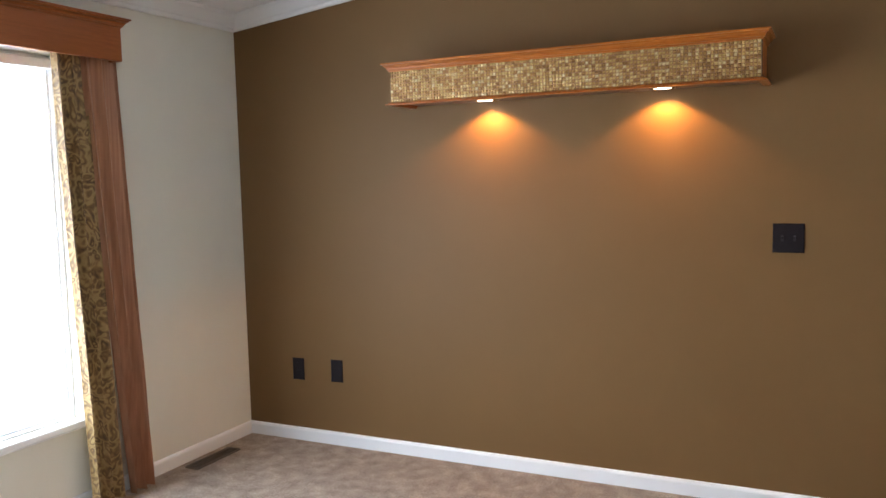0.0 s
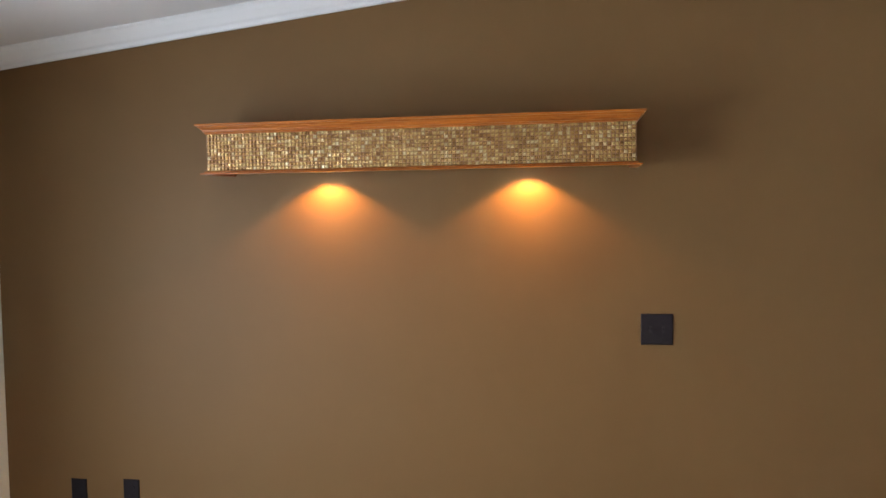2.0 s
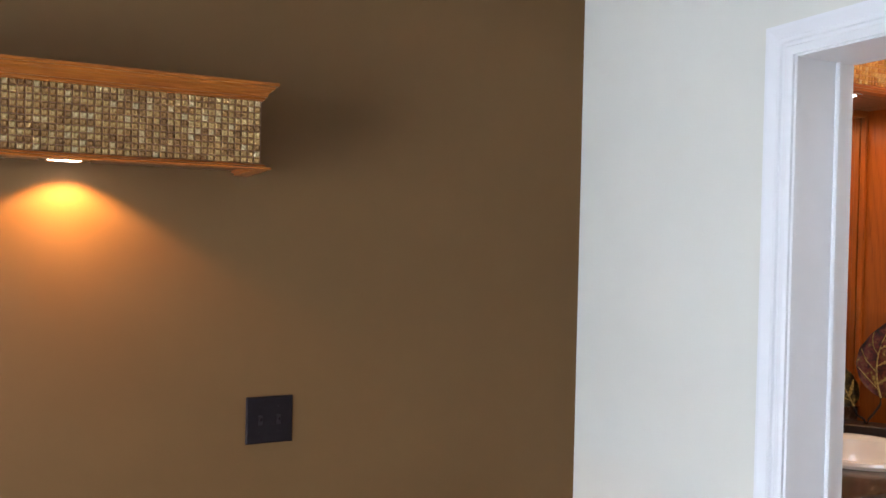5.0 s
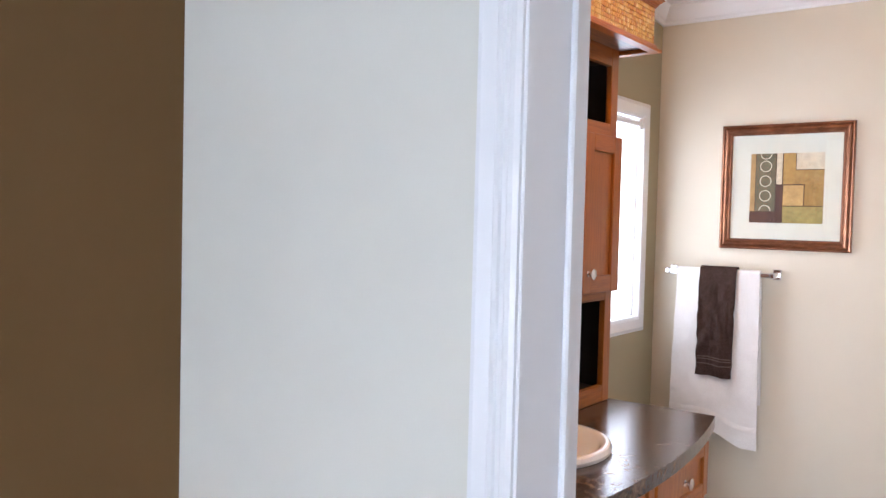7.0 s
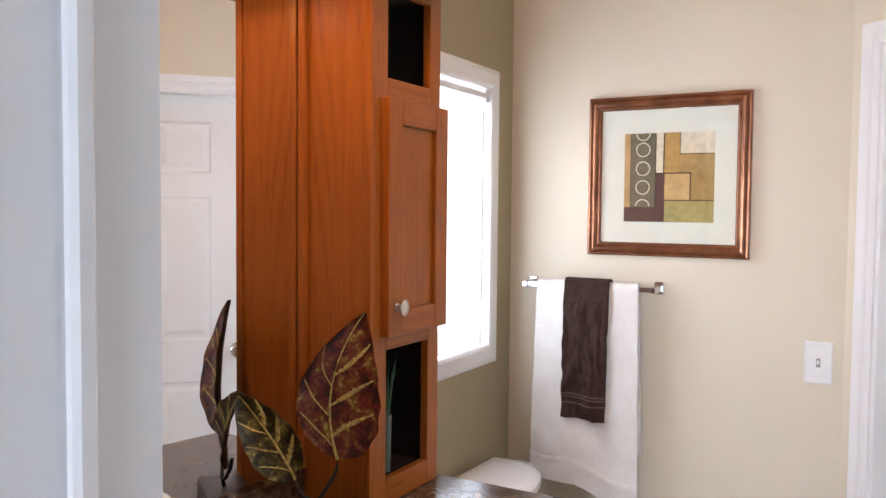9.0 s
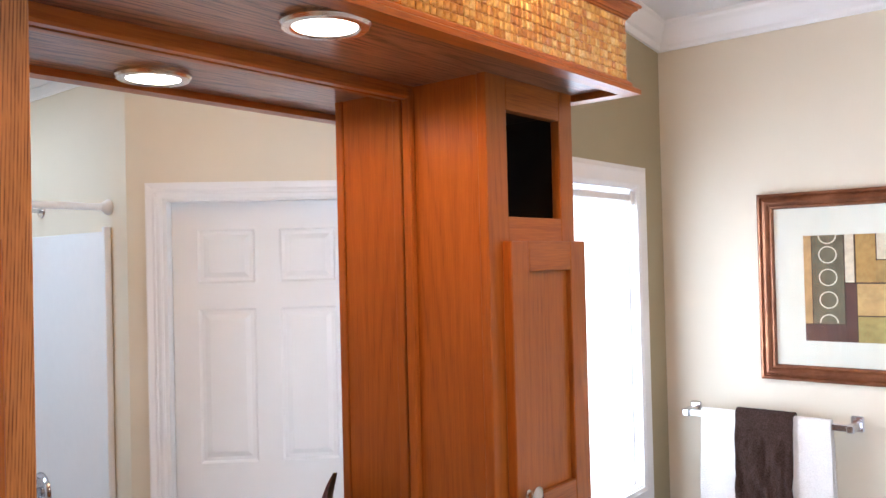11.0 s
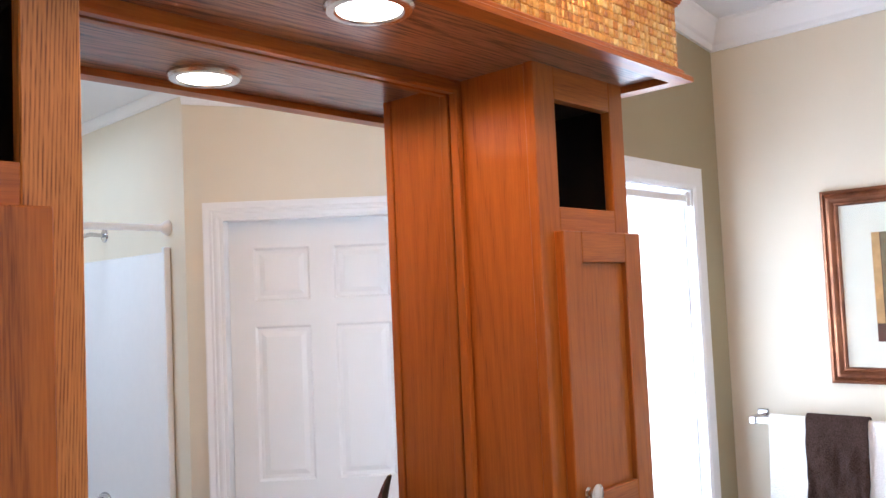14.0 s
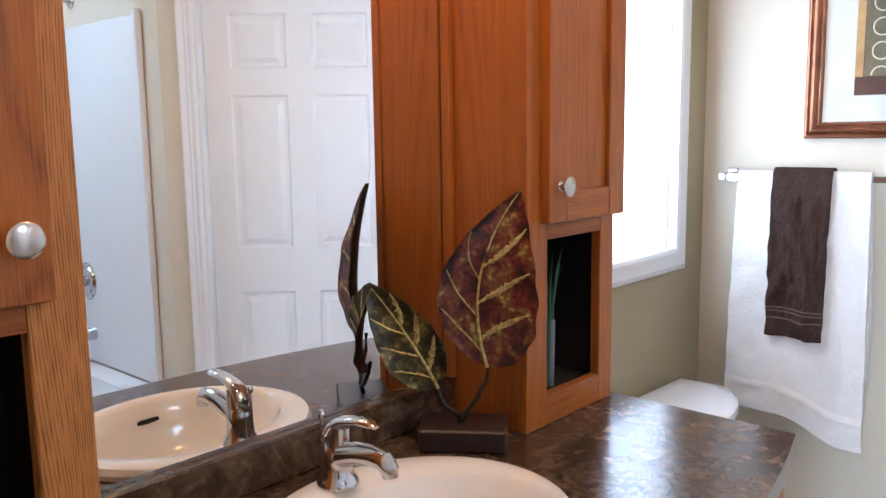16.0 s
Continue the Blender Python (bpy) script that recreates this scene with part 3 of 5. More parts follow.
# bright overcast distance outside the windows
setting("backdrop_bedroom", boxes((-0.62, -0.60, -4.6, 0.8, -0.4, 3.2)), M_DAY, "bright overcast sky outside the bedroom window", "backdrop")
setting("backdrop_bathroom", boxes((4.3, 6.6, 0.60, 0.62, 0.2, 2.9)), M_DAY_BATH, "bright overcast sky outside the bathroom window", "backdrop")
setting("ground", boxes((-60, 60, -60, 60, -0.42, -0.40)), plain("grass_ground", (0.07, 0.10, 0.04), 0.9, vary=0.3, scale=2), "grassy ground outside the house", "ground")


# ---------------------------------------------------------------- lit cornices with glass mosaic
RAIL = [(0, 0), (0.030, 0), (0.031, 0.002), (0.031, 0.005), (0.030, 0.007), (0.0235, 0.0075), (0.0235, 0.0115), (0.0225, 0.0135), (0.018, 0.0155), (0.0125, 0.021), (0.0105, 0.0265), (0.0105, 0.0285), (0.006, 0.029), (0.0065, 0.0335), (0.0055, 0.0345), (0.002, 0.035), (0.002, 0.038), (0, 0.038)]
LIP = [(0, 0), (0.004, 0.0), (0.007, 0.003), (0.008, 0.008), (0.007, 0.0105), (0.012, 0.0115), (0.016, 0.013), (0.019, 0.0155), (0.019, 0.024), (-0.012, 0.024), (-0.012, 0)]


def three_sides(x0, x1, yb, yf, z, profile):
    """A mitred moulding round the left end, front and right end."""
    loops = []
    for x, y, ox, oy in ((x0, yb, -1, 0), (x0, yf, -1, -1), (x1, yf, 1, -1), (x1, yb, 1, 0)):
        loops.append([(x + ox * a, y + oy * a, z - b) for a, b in profile])
    return sweep(bmesh.new(), loops)


def tile_mesh(w, h, d):
    bm = bmesh.new()
    e = 0.0022
    lo = [(-w / 2, 0, -h / 2), (w / 2, 0, -h / 2), (w / 2, 0, h / 2), (-w / 2, 0, h / 2)]
    mid = [(a, -d * 0.55, c) for a, _, c in lo]
    hi = [(a * (1 - 2 * e / w), -d, c * (1 - 2 * e / h)) for a, _, c in lo]
    dish = [(a * (1 - 3.6 * e / w), -d * 0.92, c * (1 - 3.6 * e / h)) for a, _, c in lo]
    sweep(bm, [lo, mid, hi, dish])
    me = bpy.data.meshes.new("tile")
    bm.to_mesh(me)
    bm.free()
    return me


def cornice(name, x0, x1, yf, z0, z1, lamps, label, first, last, soffit_from, soffit_to, rng, rail_scale=1.0, drop=0.0, lamp_scale=1.0, glass=M_TAN, fill=0.84, depth=0.0056, tip=0.035, lip_h=0.012):
    """A hollow oak cornice on the wall: lip, mosaic front, crown, soffit and recessed lamps.
    first to last is the stretch of tile columns built singly."""
    root = thing(name, ((x0 + x1) / 2, 0, z0), label, "cornice")
    zt0, zt1 = z0 + lip_h, z1 - 0.036
    part("front_board", boxes((x0, x1, yf, yf + 0.018, zt0 - 0.004, zt1 + 0.02), bev=0.001), glass[2], root, "brown grout behind the mosaic")
    part("end_board", boxes((x0, x0 + 0.018, yf + 0.018, -0.001, zt0 - 0.006, zt1 + 0.02)), M_OAK_V, root)
    part("end_board", boxes((x1 - 0.018, x1, yf + 0.018, -0.001, zt0 - 0.006, zt1 + 0.02)), M_OAK_V, root)
    part("top_board", boxes((x0 + 0.02, x1 - 0.02, yf + 0.02, -0.001, z1 - 0.014, z1 - 0.003)), M_OAK_H, root)
    part("crown", three_sides(x0, x1, -0.001, yf, z1 + 0.038 * (rail_scale - 1), [(p * rail_scale, q * rail_scale) for p, q in RAIL]), M_OAK_H, root, "stained oak crown moulding")
    part("lip", three_sides(x0, x1, -0.001, yf, z0 + lip_h, [(a, b * lip_h / 0.024) for a, b in LIP]), M_OAK_H, root, "stained oak lower moulding")
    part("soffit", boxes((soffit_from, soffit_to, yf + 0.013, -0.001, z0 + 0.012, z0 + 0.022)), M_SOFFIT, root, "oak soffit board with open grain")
    for x, y in lamps:
        zl = z0 + 0.012 - drop
        ring = part("lamp_ring", lathe(bmesh.new(), [(p * lamp_scale, q) for p, q in ((0.037, 0.012), (0.037, -0.004), (0.040, -0.0065), (0.049, -0.0055), (0.052, -0.001), (0.052, 0.013))], (x, y, zl), open_ends=True), M_NICKEL, root, "brushed nickel lamp ring", True)
        lens = part("lamp_lens", lathe(bmesh.new(), [(p * lamp_scale, q) for p, q in ((0.0375, 0.004), (0.0375, -0.0030), (0.030, -0.0046), (0.0, -0.0052))], (x, y, zl)), M_LED, ring, "glowing warm lamp lens", True)
        lens.visible_shadow = False
    rows = max(5, round((zt1 - zt0) / 0.0134))
    pitch = (zt1 - zt0) / rows
    cols = round((x1 - x0 - 0.004) / pitch)
    px = (x1 - x0 - 0.004) / cols
    me = tile_mesh(px * fill, pitch * fill, depth)
    me.materials.append(glass[0])
    src = bmesh.new()
    src.from_mesh(me)
    base = [v.co.copy() for v in src.verts]
    faces = [[v.index for v in f.verts] for f in src.faces]
    src.free()
    verts, polys = [], []
    org = origin(root)
    for c in range(cols):
        for r in range(rows):
            p = Vector((x0 + 0.002 + px * (c + 0.5), yf + 0.0005, zt0 + pitch * (r + 0.5))) - org
            tilt = Euler((rng.gauss(0, tip), rng.gauss(0, 0.015), rng.gauss(0, tip)))
            if first <= c < last:
                t = new("tile", me)
                t.parent = root
                t.location = p
                t.rotation_euler = tilt
            else:
                n = len(verts)
                q = tilt.to_matrix()
                verts += [q @ v + p for v in base]
                polys += [[n + i for i in f] for f in faces]
    me2 = bpy.data.meshes.new("mosaic")
    me2.from_pydata([tuple(v) for v in verts], [], polys)
    me2.materials.append(glass[1])
    ob = new("mosaic", me2)
    ob.parent = root
    tagged(ob, "amber glass mosaic tiles", "", "", "stuff")
    return root


rng = random.Random(4)
cornice("light_cornice", 1.050, 2.586, -0.226, 1.675, 1.858, [(1.447, -0.090), (2.208, -0.090)],
        "oak light cornice with glass mosaic front on brown wall", 60, 93, 1.05, 2.586, rng, 1.0, 0.0002)
cornice("vanity_cornice", 3.752, 5.044, -0.305, 2.004, 2.176, [(4.392, -0.222)],
        "oak light cornice with amber mosaic above the vanity mirror", 20, 57, 3.765, 5.027, rng, 0.74, 0.004, 1.12, M_AMBER, 0.93, 0.0034, 0.028, 0.024)


# ---------------------------------------------------------------- wall plates
def plate(name, to_world, gangs, mat, label, kind):
    """Wall plate: x across, y out of the wall, z up, centred."""
    w, h = 0.070 + 0.0445 * (gangs - 1), 0.114
    root = thing(name, to_world.translation, label, "wall plate")
    bm = bmesh.new()
    loops = []
    for i, y in ((0, 0.0), (0, 0.003), (0.0035, 0.0058)):
        loops.append([(-w / 2 + i, y, -h / 2 + i), (w / 2 - i, y, -h / 2 + i), (w / 2 - i, y, h / 2 - i), (-w / 2 + i, y, h / 2 - i)])
    sweep(bm, loops)
    bm.transform(to_world)
    part("plate", bm, mat, root)
    for g in range(gangs):
        cx = (g - (gangs - 1) / 2) * 0.0445
        if kind == "switch":
            # thin darker slab paints the shaded gap round the toggle
            bm = boxes((cx - 0.0052, cx + 0.0052, 0.0050, 0.0062, -0.0122, 0.0122))
            bm.transform(to_world)
            part("toggle_slot", bm, M_SLOT if mat is M_WPLATE else M_DARK, root)
            bm = bmesh.new()
            box(bm, cx - 0.0035, cx + 0.0035, 0.006, 0.017, -0.002, 0.007, 0.001)
            bm.transform(to_world)
            part("toggle", bm, mat, root)
        else:
            for dz in (-0.0195, 0.0195):
                bm = lathe(bmesh.new(), [(0.0, 0.005), (0.0165, 0.005), (0.0165, 0.0072), (0, 0.0074)], (cx, 0, dz), (0, 1, 0), 20, 1.0, 0.86)
                bm.transform(to_world)
                part("receptacle", bm, mat, root)
        for dz in ((-0.03, 0.03) if kind == "switch" else (0,)):
            bm = lathe(bmesh.new(), [(0.0, 0.005), (0.003, 0.005), (0.003, 0.0066), (0, 0.0068)], (cx, 0, dz), (0, 1, 0), 10)
            bm.transform(to_world)
            part("screw", bm, mat, root)
    return root


def on_brown(x, z):
    return Matrix.Translation((x, 0, z)) @ Matrix.Rotation(math.pi, 4, "Z")


plate("switch_plate", on_brown(2.671, 1.0855), 2, M_PLATE, "dark brown double switch plate on brown wall", "switch")
plate("outlet", on_brown(0.328, 0.377), 1, M_PLATE, "dark brown outlet plate low on brown wall", "outlet")
plate("outlet", on_brown(0.565, 0.384), 1, M_PLATE, "dark brown outlet plate low on brown wall", "outlet")
plate("outlet", on_brown(3.240, 0.418), 1, M_PLATE, "dark brown outlet plate near the room corner", "outlet")
plate("light_switch", Matrix.Translation((XP, -0.922, 1.114)) @ Matrix.Rotation(math.pi / 2, 4, "Z"), 1, M_WPLATE, "white toggle switch plate on cream wall", "switch")


# ---------------------------------------------------------------- bedroom valance, curtains, register
val = thing("valance", (0, -1.96, 1.868), "stained oak box valance over the bedroom window", "valance")
VX, VY0, VY1 = 0.128, -2.56, -0.868
part("front_board", boxes((VX - 0.018, VX, VY0, VY1, 1.868, 2.030), bev=0.002), M_OAK_Y, val)
part("end_board", boxes((0.001, VX - 0.018, VY1 - 0.018, VY1, 1.868, 2.030), bev=0.002), M_OAK_Y, val)
part("end_board", boxes((0.001, VX - 0.018, VY0, VY0 + 0.018, 1.868, 2.030), bev=0.002), M_OAK_Y, val)
part("top_board", boxes((0.001, VX - 0.018, VY0 + 0.018, VY1 - 0.018, 2.016, 2.030)), M_OAK_Y, val)
loops = []
for x, y, ox, oy in ((0.001, VY1, 0, 1), (VX, VY1, 1, 1), (VX, VY0, 1, -1), (0.001, VY0, 0, -1)):
    loops.append([(x + ox * a, y + oy * a, 2.044 - b) for a, b in RAIL])
part("crown", sweep(bmesh.new(), loops), M_OAK_Y, val, "", True)


def drape(name, top, bottom, z0, z1, folds, depth, x, mat, label, phase=0.0):
    """A hanging panel: top and bottom give its y range, folds run across it."""
    cols, rows = 90, 60
    t = 0.003
    bm = bmesh.new()
    sheets = []
    for side in (0, 1):
        grid = []
        for r in range(rows + 1):
            f = r / rows
            line = []
            for c in range(cols + 1):
                u = c / cols
                ease = f ** 1.2
                a = top[0] + (bottom[0] - top[0]) * ease
                b = top[1] + (bottom[1] - top[1]) * ease
                w = math.sin(2 * math.pi * (folds * u + 0.06 * math.sin(3 * f + phase)) + phase)
                w += 0.35 * math.sin(2 * math.pi * (folds * 2.3 * u + 0.2 * f) + 1.7 * phase)
                amp = depth * (0.65 + 0.5 * f)
                yy = a + (b - a) * u + 0.15 * (b - a) / folds * math.cos(2 * math.pi * folds * u + phase)
                xx = x + amp * w + side * t + 0.004 * noise.noise(Vector((u * 5, f * 7, phase)))
                line.append(bm.verts.new((xx, yy, z1 + (z0 - z1) * f)))
            grid.append(line)
        sheets.append(grid)
    for g in sheets:
        for r in range(rows):
            for c in range(cols):
                bm.faces.new((g[r][c], g[r][c + 1], g[r + 1][c + 1], g[r + 1][c]))
    a, b = sheets
    for r in range(rows):
        for c in (0, cols):
            bm.faces.new((a[r][c], b[r][c], b[r + 1][c], a[r + 1][c]))
    for c in range(cols):
        for r in (0, rows):
            bm.faces.new((a[r][c], b[r][c], b[r][c + 1], a[r][c + 1]))
    bmesh.ops.recalc_face_normals(bm, faces=bm.faces[:])
    ob = part(name, bm, mat, None, "", True)
    return tagged(ob, label, "curtain")


def make_satin():
    m, nt, p = material("copper_satin")
    s = node(nt, "ShaderNodeTexNoise", Scale=1.0, Detail=4.0)
    nt.links.new(coords(nt, (40, 120, 2.5)), s.inputs["Vector"])
    nt.links.new(ramp(nt, s.outputs["Fac"], [(0.25, (0.29, 0.130, 0.064)), (0.75, (0.48, 0.235, 0.128))]), p.inputs["Base Color"])
    p.inputs["Roughness"].default_value = 0.30
    p.inputs["Sheen Weight"].default_value = 0.2
    p.inputs["Sheen Tint"].default_value = (1.0, 0.75, 0.6, 1)
    bump(nt, p, s.outputs["Fac"], 0.1, 0.002)
    return m


def make_damask():
    """Gold scrolls on a dark brown ground, slightly raised."""
    m, nt, p = material("gold_scroll_damask")
    v = coords(nt, (1, 1, 0.75))
    d = node(nt, "ShaderNodeTexNoise", Scale=9.0, Detail=2.0)
    nt.links.new(v, d.inputs["Vector"])
    mix = nt.nodes.new("ShaderNodeMix")
    mix.data_type, mix.blend_type = "RGBA", "LINEAR_LIGHT"
    mix.inputs["Factor"].default_value = 0.09
    nt.links.new(v, mix.inputs["A"])
    nt.links.new(d.outputs["Color"], mix.inputs["B"])
    vor = node(nt, "ShaderNodeTexVoronoi", Scale=27.0)
    vor.feature = "F1"
    nt.links.new(mix.outputs["Result"], vor.inputs["Vector"])
    mul = nt.nodes.new("ShaderNodeMath")
    mul.operation = "MULTIPLY"
    mul.inputs[1].default_value = 13.0
    nt.links.new(vor.outputs["Distance"], mul.inputs[0])
    sn = nt.nodes.new("ShaderNodeMath")
    sn.operation = "SINE"
    nt.links.new(mul.outputs[0], sn.inputs[0])
    n = node(nt, "ShaderNodeTexNoise", Scale=45.0, Detail=3.0)
    nt.links.new(v, n.inputs["Vector"])
    ad = nt.nodes.new("ShaderNodeMath")
    ad.operation = "MULTIPLY_ADD"
    ad.inputs[1].default_value = 0.35
    nt.links.new(sn.outputs[0], ad.inputs[0])
    nt.links.new(n.outputs["Fac"], ad.inputs[2])
    nt.links.new(ramp(nt, ad.outputs[0], [(0.02, (0.10, 0.054, 0.018)), (0.26, (0.20, 0.113, 0.036)), (0.52, (0.27, 0.162, 0.052)), (0.85, (0.40, 0.27, 0.105))]), p.inputs["Base Color"])
    p.inputs["Roughness"].default_value = 0.5
    p.inputs["Sheen Weight"].default_value = 0.3
    bump(nt, p, ad.outputs[0], 0.4, 0.004)
    return m


M_SATIN, M_DAMASK = make_satin(), make_damask()
drape("satin_curtain", (-0.858, -1.040), (-0.780, -0.915), 0.006, 1.90, 2.4, 0.020, 0.070, M_SATIN, "copper brown satin curtain panel hanging to the carpet", 0.6)
drape("damask_curtain", (-1.025, -1.172), (-0.955, -1.110), 0.010, 1.90, 2.2, 0.020, 0.066, M_DAMASK, "gold scroll damask curtain panel beside the window", 2.1)

reg = thing("floor_register", (0.09, -0.41, 0), "dark metal floor register in the carpet", "floor vent")
M_REG = plain("bronze_register", (0.13, 0.10, 0.075), 0.5, 0.4)
part("frame", boxes((0.055, 0.065, -0.565, -0.255, -0.002, 0.006), (0.125, 0.135, -0.565, -0.255, -0.002, 0.006), (0.065, 0.125, -0.565, -0.555, -0.002, 0.006), (0.065, 0.125, -0.265, -0.255, -0.002, 0.006), bev=0.001), M_REG, reg)
part("pan", boxes((0.064, 0.126, -0.556, -0.264, -0.003, 0.0015)), M_DARK, reg)
for i in range(20):
    y = -0.550 + i * 0.0147
    part("slat", boxes((0.065, 0.125, y, y + 0.005, 0.001, 0.005)), M_REG, reg)


# ---------------------------------------------------------------- vanity
SX, SY = 4.396, -0.295
vanity = thing("vanity_cabinet", (4.39, -0.25, 0), "stained oak vanity cabinet with panel doors and nickel knobs", "cabinet")
VZ = 0.872
part("body", boxes((3.768, 3.786, -0.500, -0.002, 0.10, VZ), (5.007, 5.025, -0.500, -0.002, 0.10, VZ), (3.786, 5.007, -0.500, -0.002, 0.10, 0.118), (3.786, 5.007, -0.02, -0.002, 0.118, VZ)), M_OAK_V, vanity)
part("toe_kick", boxes((3.775, 5.018, -0.43, -0.42, 0, 0.10)), M_DARK, vanity)
rows = [(x, x + 0.045, -0.520, -0.500, 0.10, VZ) for x in (3.768, 4.164, 4.584, 4.980)]
part("face_frame", boxes(*rows, (3.813, 4.98, -0.5195, -0.500, 0.10, 0.14), (3.813, 4.98, -0.5195, -0.500, 0.66, 0.70), (3.813, 4.98, -0.5195, -0.500, 0.835, VZ), bev=0.001), M_OAK_V, vanity)


def knob(parent, x, y, z, mat=M_NICKEL):
    """A round cabinet knob that stands out towards -y."""
    part("knob", lathe(bmesh.new(), [(0.0, 0), (0.009, 0), (0.009, 0.002), (0.0055, 0.005), (0.0055, 0.010), (0.0135, 0.014), (0.0165, 0.017), (0.0165, 0.020), (0.0125, 0.0225), (0.0, 0.0235)], (x, y, z), (0, -1, 0), 28), mat, parent, "brushed nickel knob", True)


def shaker(name, x0, x1, z0, z1, y, parent, rail=0.052, knob_at=None, wood=M_OAK_V):
    """A framed cabinet door or drawer front with a recessed panel; y is its back face."""
    t = 0.019
    d = part(name, boxes((x0 + rail - 0.002, x1 - rail + 0.002, y - t + 0.010, y - 0.003, z0 + rail - 0.002, z1 - rail + 0.002)), wood, parent)
    for a, b in ((x0, x0 + rail), (x1 - rail, x1)):
        part("stile", boxes((a, b, y - t, y, z0, z1), bev=0.0018), wood, d)
    for a, b in ((z0, z0 + rail), (z1 - rail, z1)):
        part("rail", boxes((x0 + rail, x1 - rail, y - t + 0.0004, y, a, b), bev=0.0012), M_OAK_H, d)
    if knob_at:
        knob(d, knob_at[0], y - t, knob_at[1])
    return d


for x0, x1 in ((3.800, 4.178), (4.196, 4.598), (4.616, 4.994)):
    shaker("drawer", x0, x1, 0.690, 0.846, -0.520, vanity, 0.038, ((x0 + x1) / 2, 0.768))
    shaker("door", x0, x1, 0.125, 0.672, -0.520, vanity, 0.052, (x1 - 0.028 if x0 < 4.4 else x0 + 0.028, 0.62))

ctop = thing("countertop", (4.4, -0.3, VZ), "dark brown stone-look laminate countertop with bowed front", "countertop")
bm = bmesh.new()
CX0, CX1 = 3.748, 5.046
outline = [(CX0, -0.001), (CX0, -0.536)]
for k in range(1, 24):
    x = CX0 + (CX1 - CX0) * k / 24
    outline.append((x, -0.536 - 0.080 * (1 - ((x - 4.397) / 0.649) ** 2)))
outline += [(CX1, -0.536), (CX1, -0.001)]
hole = [(SX + 0.195 * math.cos(2 * math.pi * k / 48), SY + 0.172 * math.sin(2 * math.pi * k / 48)) for k in range(48)]
edges = []
for loop in (outline, hole):
    vs = [bm.verts.new((x, y, 0.910)) for x, y in loop]
    edges += [bm.edges.new((vs[i], vs[(i + 1) % len(vs)])) for i in range(len(vs))]
bmesh.ops.triangle_fill(bm, use_beauty=True, edges=edges)
out = bmesh.ops.extrude_face_region(bm, geom=bm.faces[:])
for v in out["geom"]:
    if isinstance(v, bmesh.types.BMVert):
        v.co.z = VZ + 0.002
bmesh.ops.recalc_face_normals(bm, faces=bm.faces[:])
part("top", bm, M_LAM, ctop)
part("backsplash", boxes((4.043, 4.753, -0.040, -0.001, 0.911, 0.979), bev=0.003), M_LAM, ctop)

mirror = thing("mirror", (SX, 0, 0.985), "large frameless vanity mirror between the oak towers", "mirror")
part("glass", boxes((4.041, 4.755, -0.0225, -0.0175, 0.980, 2.018)), M_MIRROR, mirror)
part("top_strip", boxes((4.042, 4.754, -0.044, -0.023, 1.994, 2.0195), bev=0.004), M_OAK_H, mirror, "oak strip along the mirror top")
part("backing_board", boxes((4.043, 4.753, -0.017, -0.001, 0.980, 2.018)), M_DARK, mirror)


def tower(x0, x1, inner, label):
    """Oak storage tower on the countertop: open cubby, door, open cubby. inner: which side faces the mirror."""
    zb, zt, yf = 0.911, 2.0195, -0.200
    root = thing("storage_tower", ((x0 + x1) / 2, -0.1, zb), label, "cabinet", "vanity towers")
    t = 0.016
    for a, b in ((x0 + 0.003, x0 + t), (x1 - t, x1 - 0.003)):
        part("side_panel", boxes((a, b, yf + 0.019, -0.008, zb, zt), bev=0.001), M_OAK_V, root)
    fs = 0.058 if inner == "left" else 0.045
    fe = 0.045 if inner == "left" else 0.055
    part("stile", boxes((x0, x0 + fs, yf, yf + 0.019, zb, zt), bev=0.0015), M_OAK_V, root)
    part("stile", boxes((x1 - fe, x1, yf, yf + 0.019, zb, zt), bev=0.0015), M_OAK_S if inner == "right" else M_OAK_V, root)
    for a, b in ((zb, 0.963), (1.233, 1.30), (1.70, 1.783), (1.962, zt)):
        part("rail", boxes((x0 + fs, x1 - fe, yf + 0.0004, yf + 0.019, a, b), bev=0.001), M_OAK_H, root)
    # cubby insides: the recess shade is put into their near-black colour
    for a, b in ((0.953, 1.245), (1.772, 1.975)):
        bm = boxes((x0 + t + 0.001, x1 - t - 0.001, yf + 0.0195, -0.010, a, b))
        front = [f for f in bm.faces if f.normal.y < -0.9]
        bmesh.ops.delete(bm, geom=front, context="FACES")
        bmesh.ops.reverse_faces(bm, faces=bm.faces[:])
        part("lining", bm, M_DARK, root, "near-black cubby interior with its shade painted in")
    sx = x0 - 0.007 if inner == "left" else x1
    part("scribe_strip", boxes((sx - (0.003 if inner == "left" else 0), sx + (0.0095 if inner == "left" else 0.010), -0.044, -0.0240, 0.981, zt), bev=0.002), M_OAK_V, root)
    dx0, dx1 = x0 + 0.036, x1 + 0.004
    kx = dx0 + 0.030
    if inner == "right":
        dx0, dx1 = x0 - 0.004, x1 - 0.034
        kx = dx1 - 0.030
    shaker("door", dx0, dx1, 1.262, 1.742, yf, root, 0.052, (kx, 1.322), M_OAK_C if inner == "right" else M_OAK_V)
    return root


tower(4.755, 5.025, "left", "stained oak tower with open cubbies on the countertop")
tower(3.771, 4.041, "right", "stained oak tower beside the doorway on the countertop")

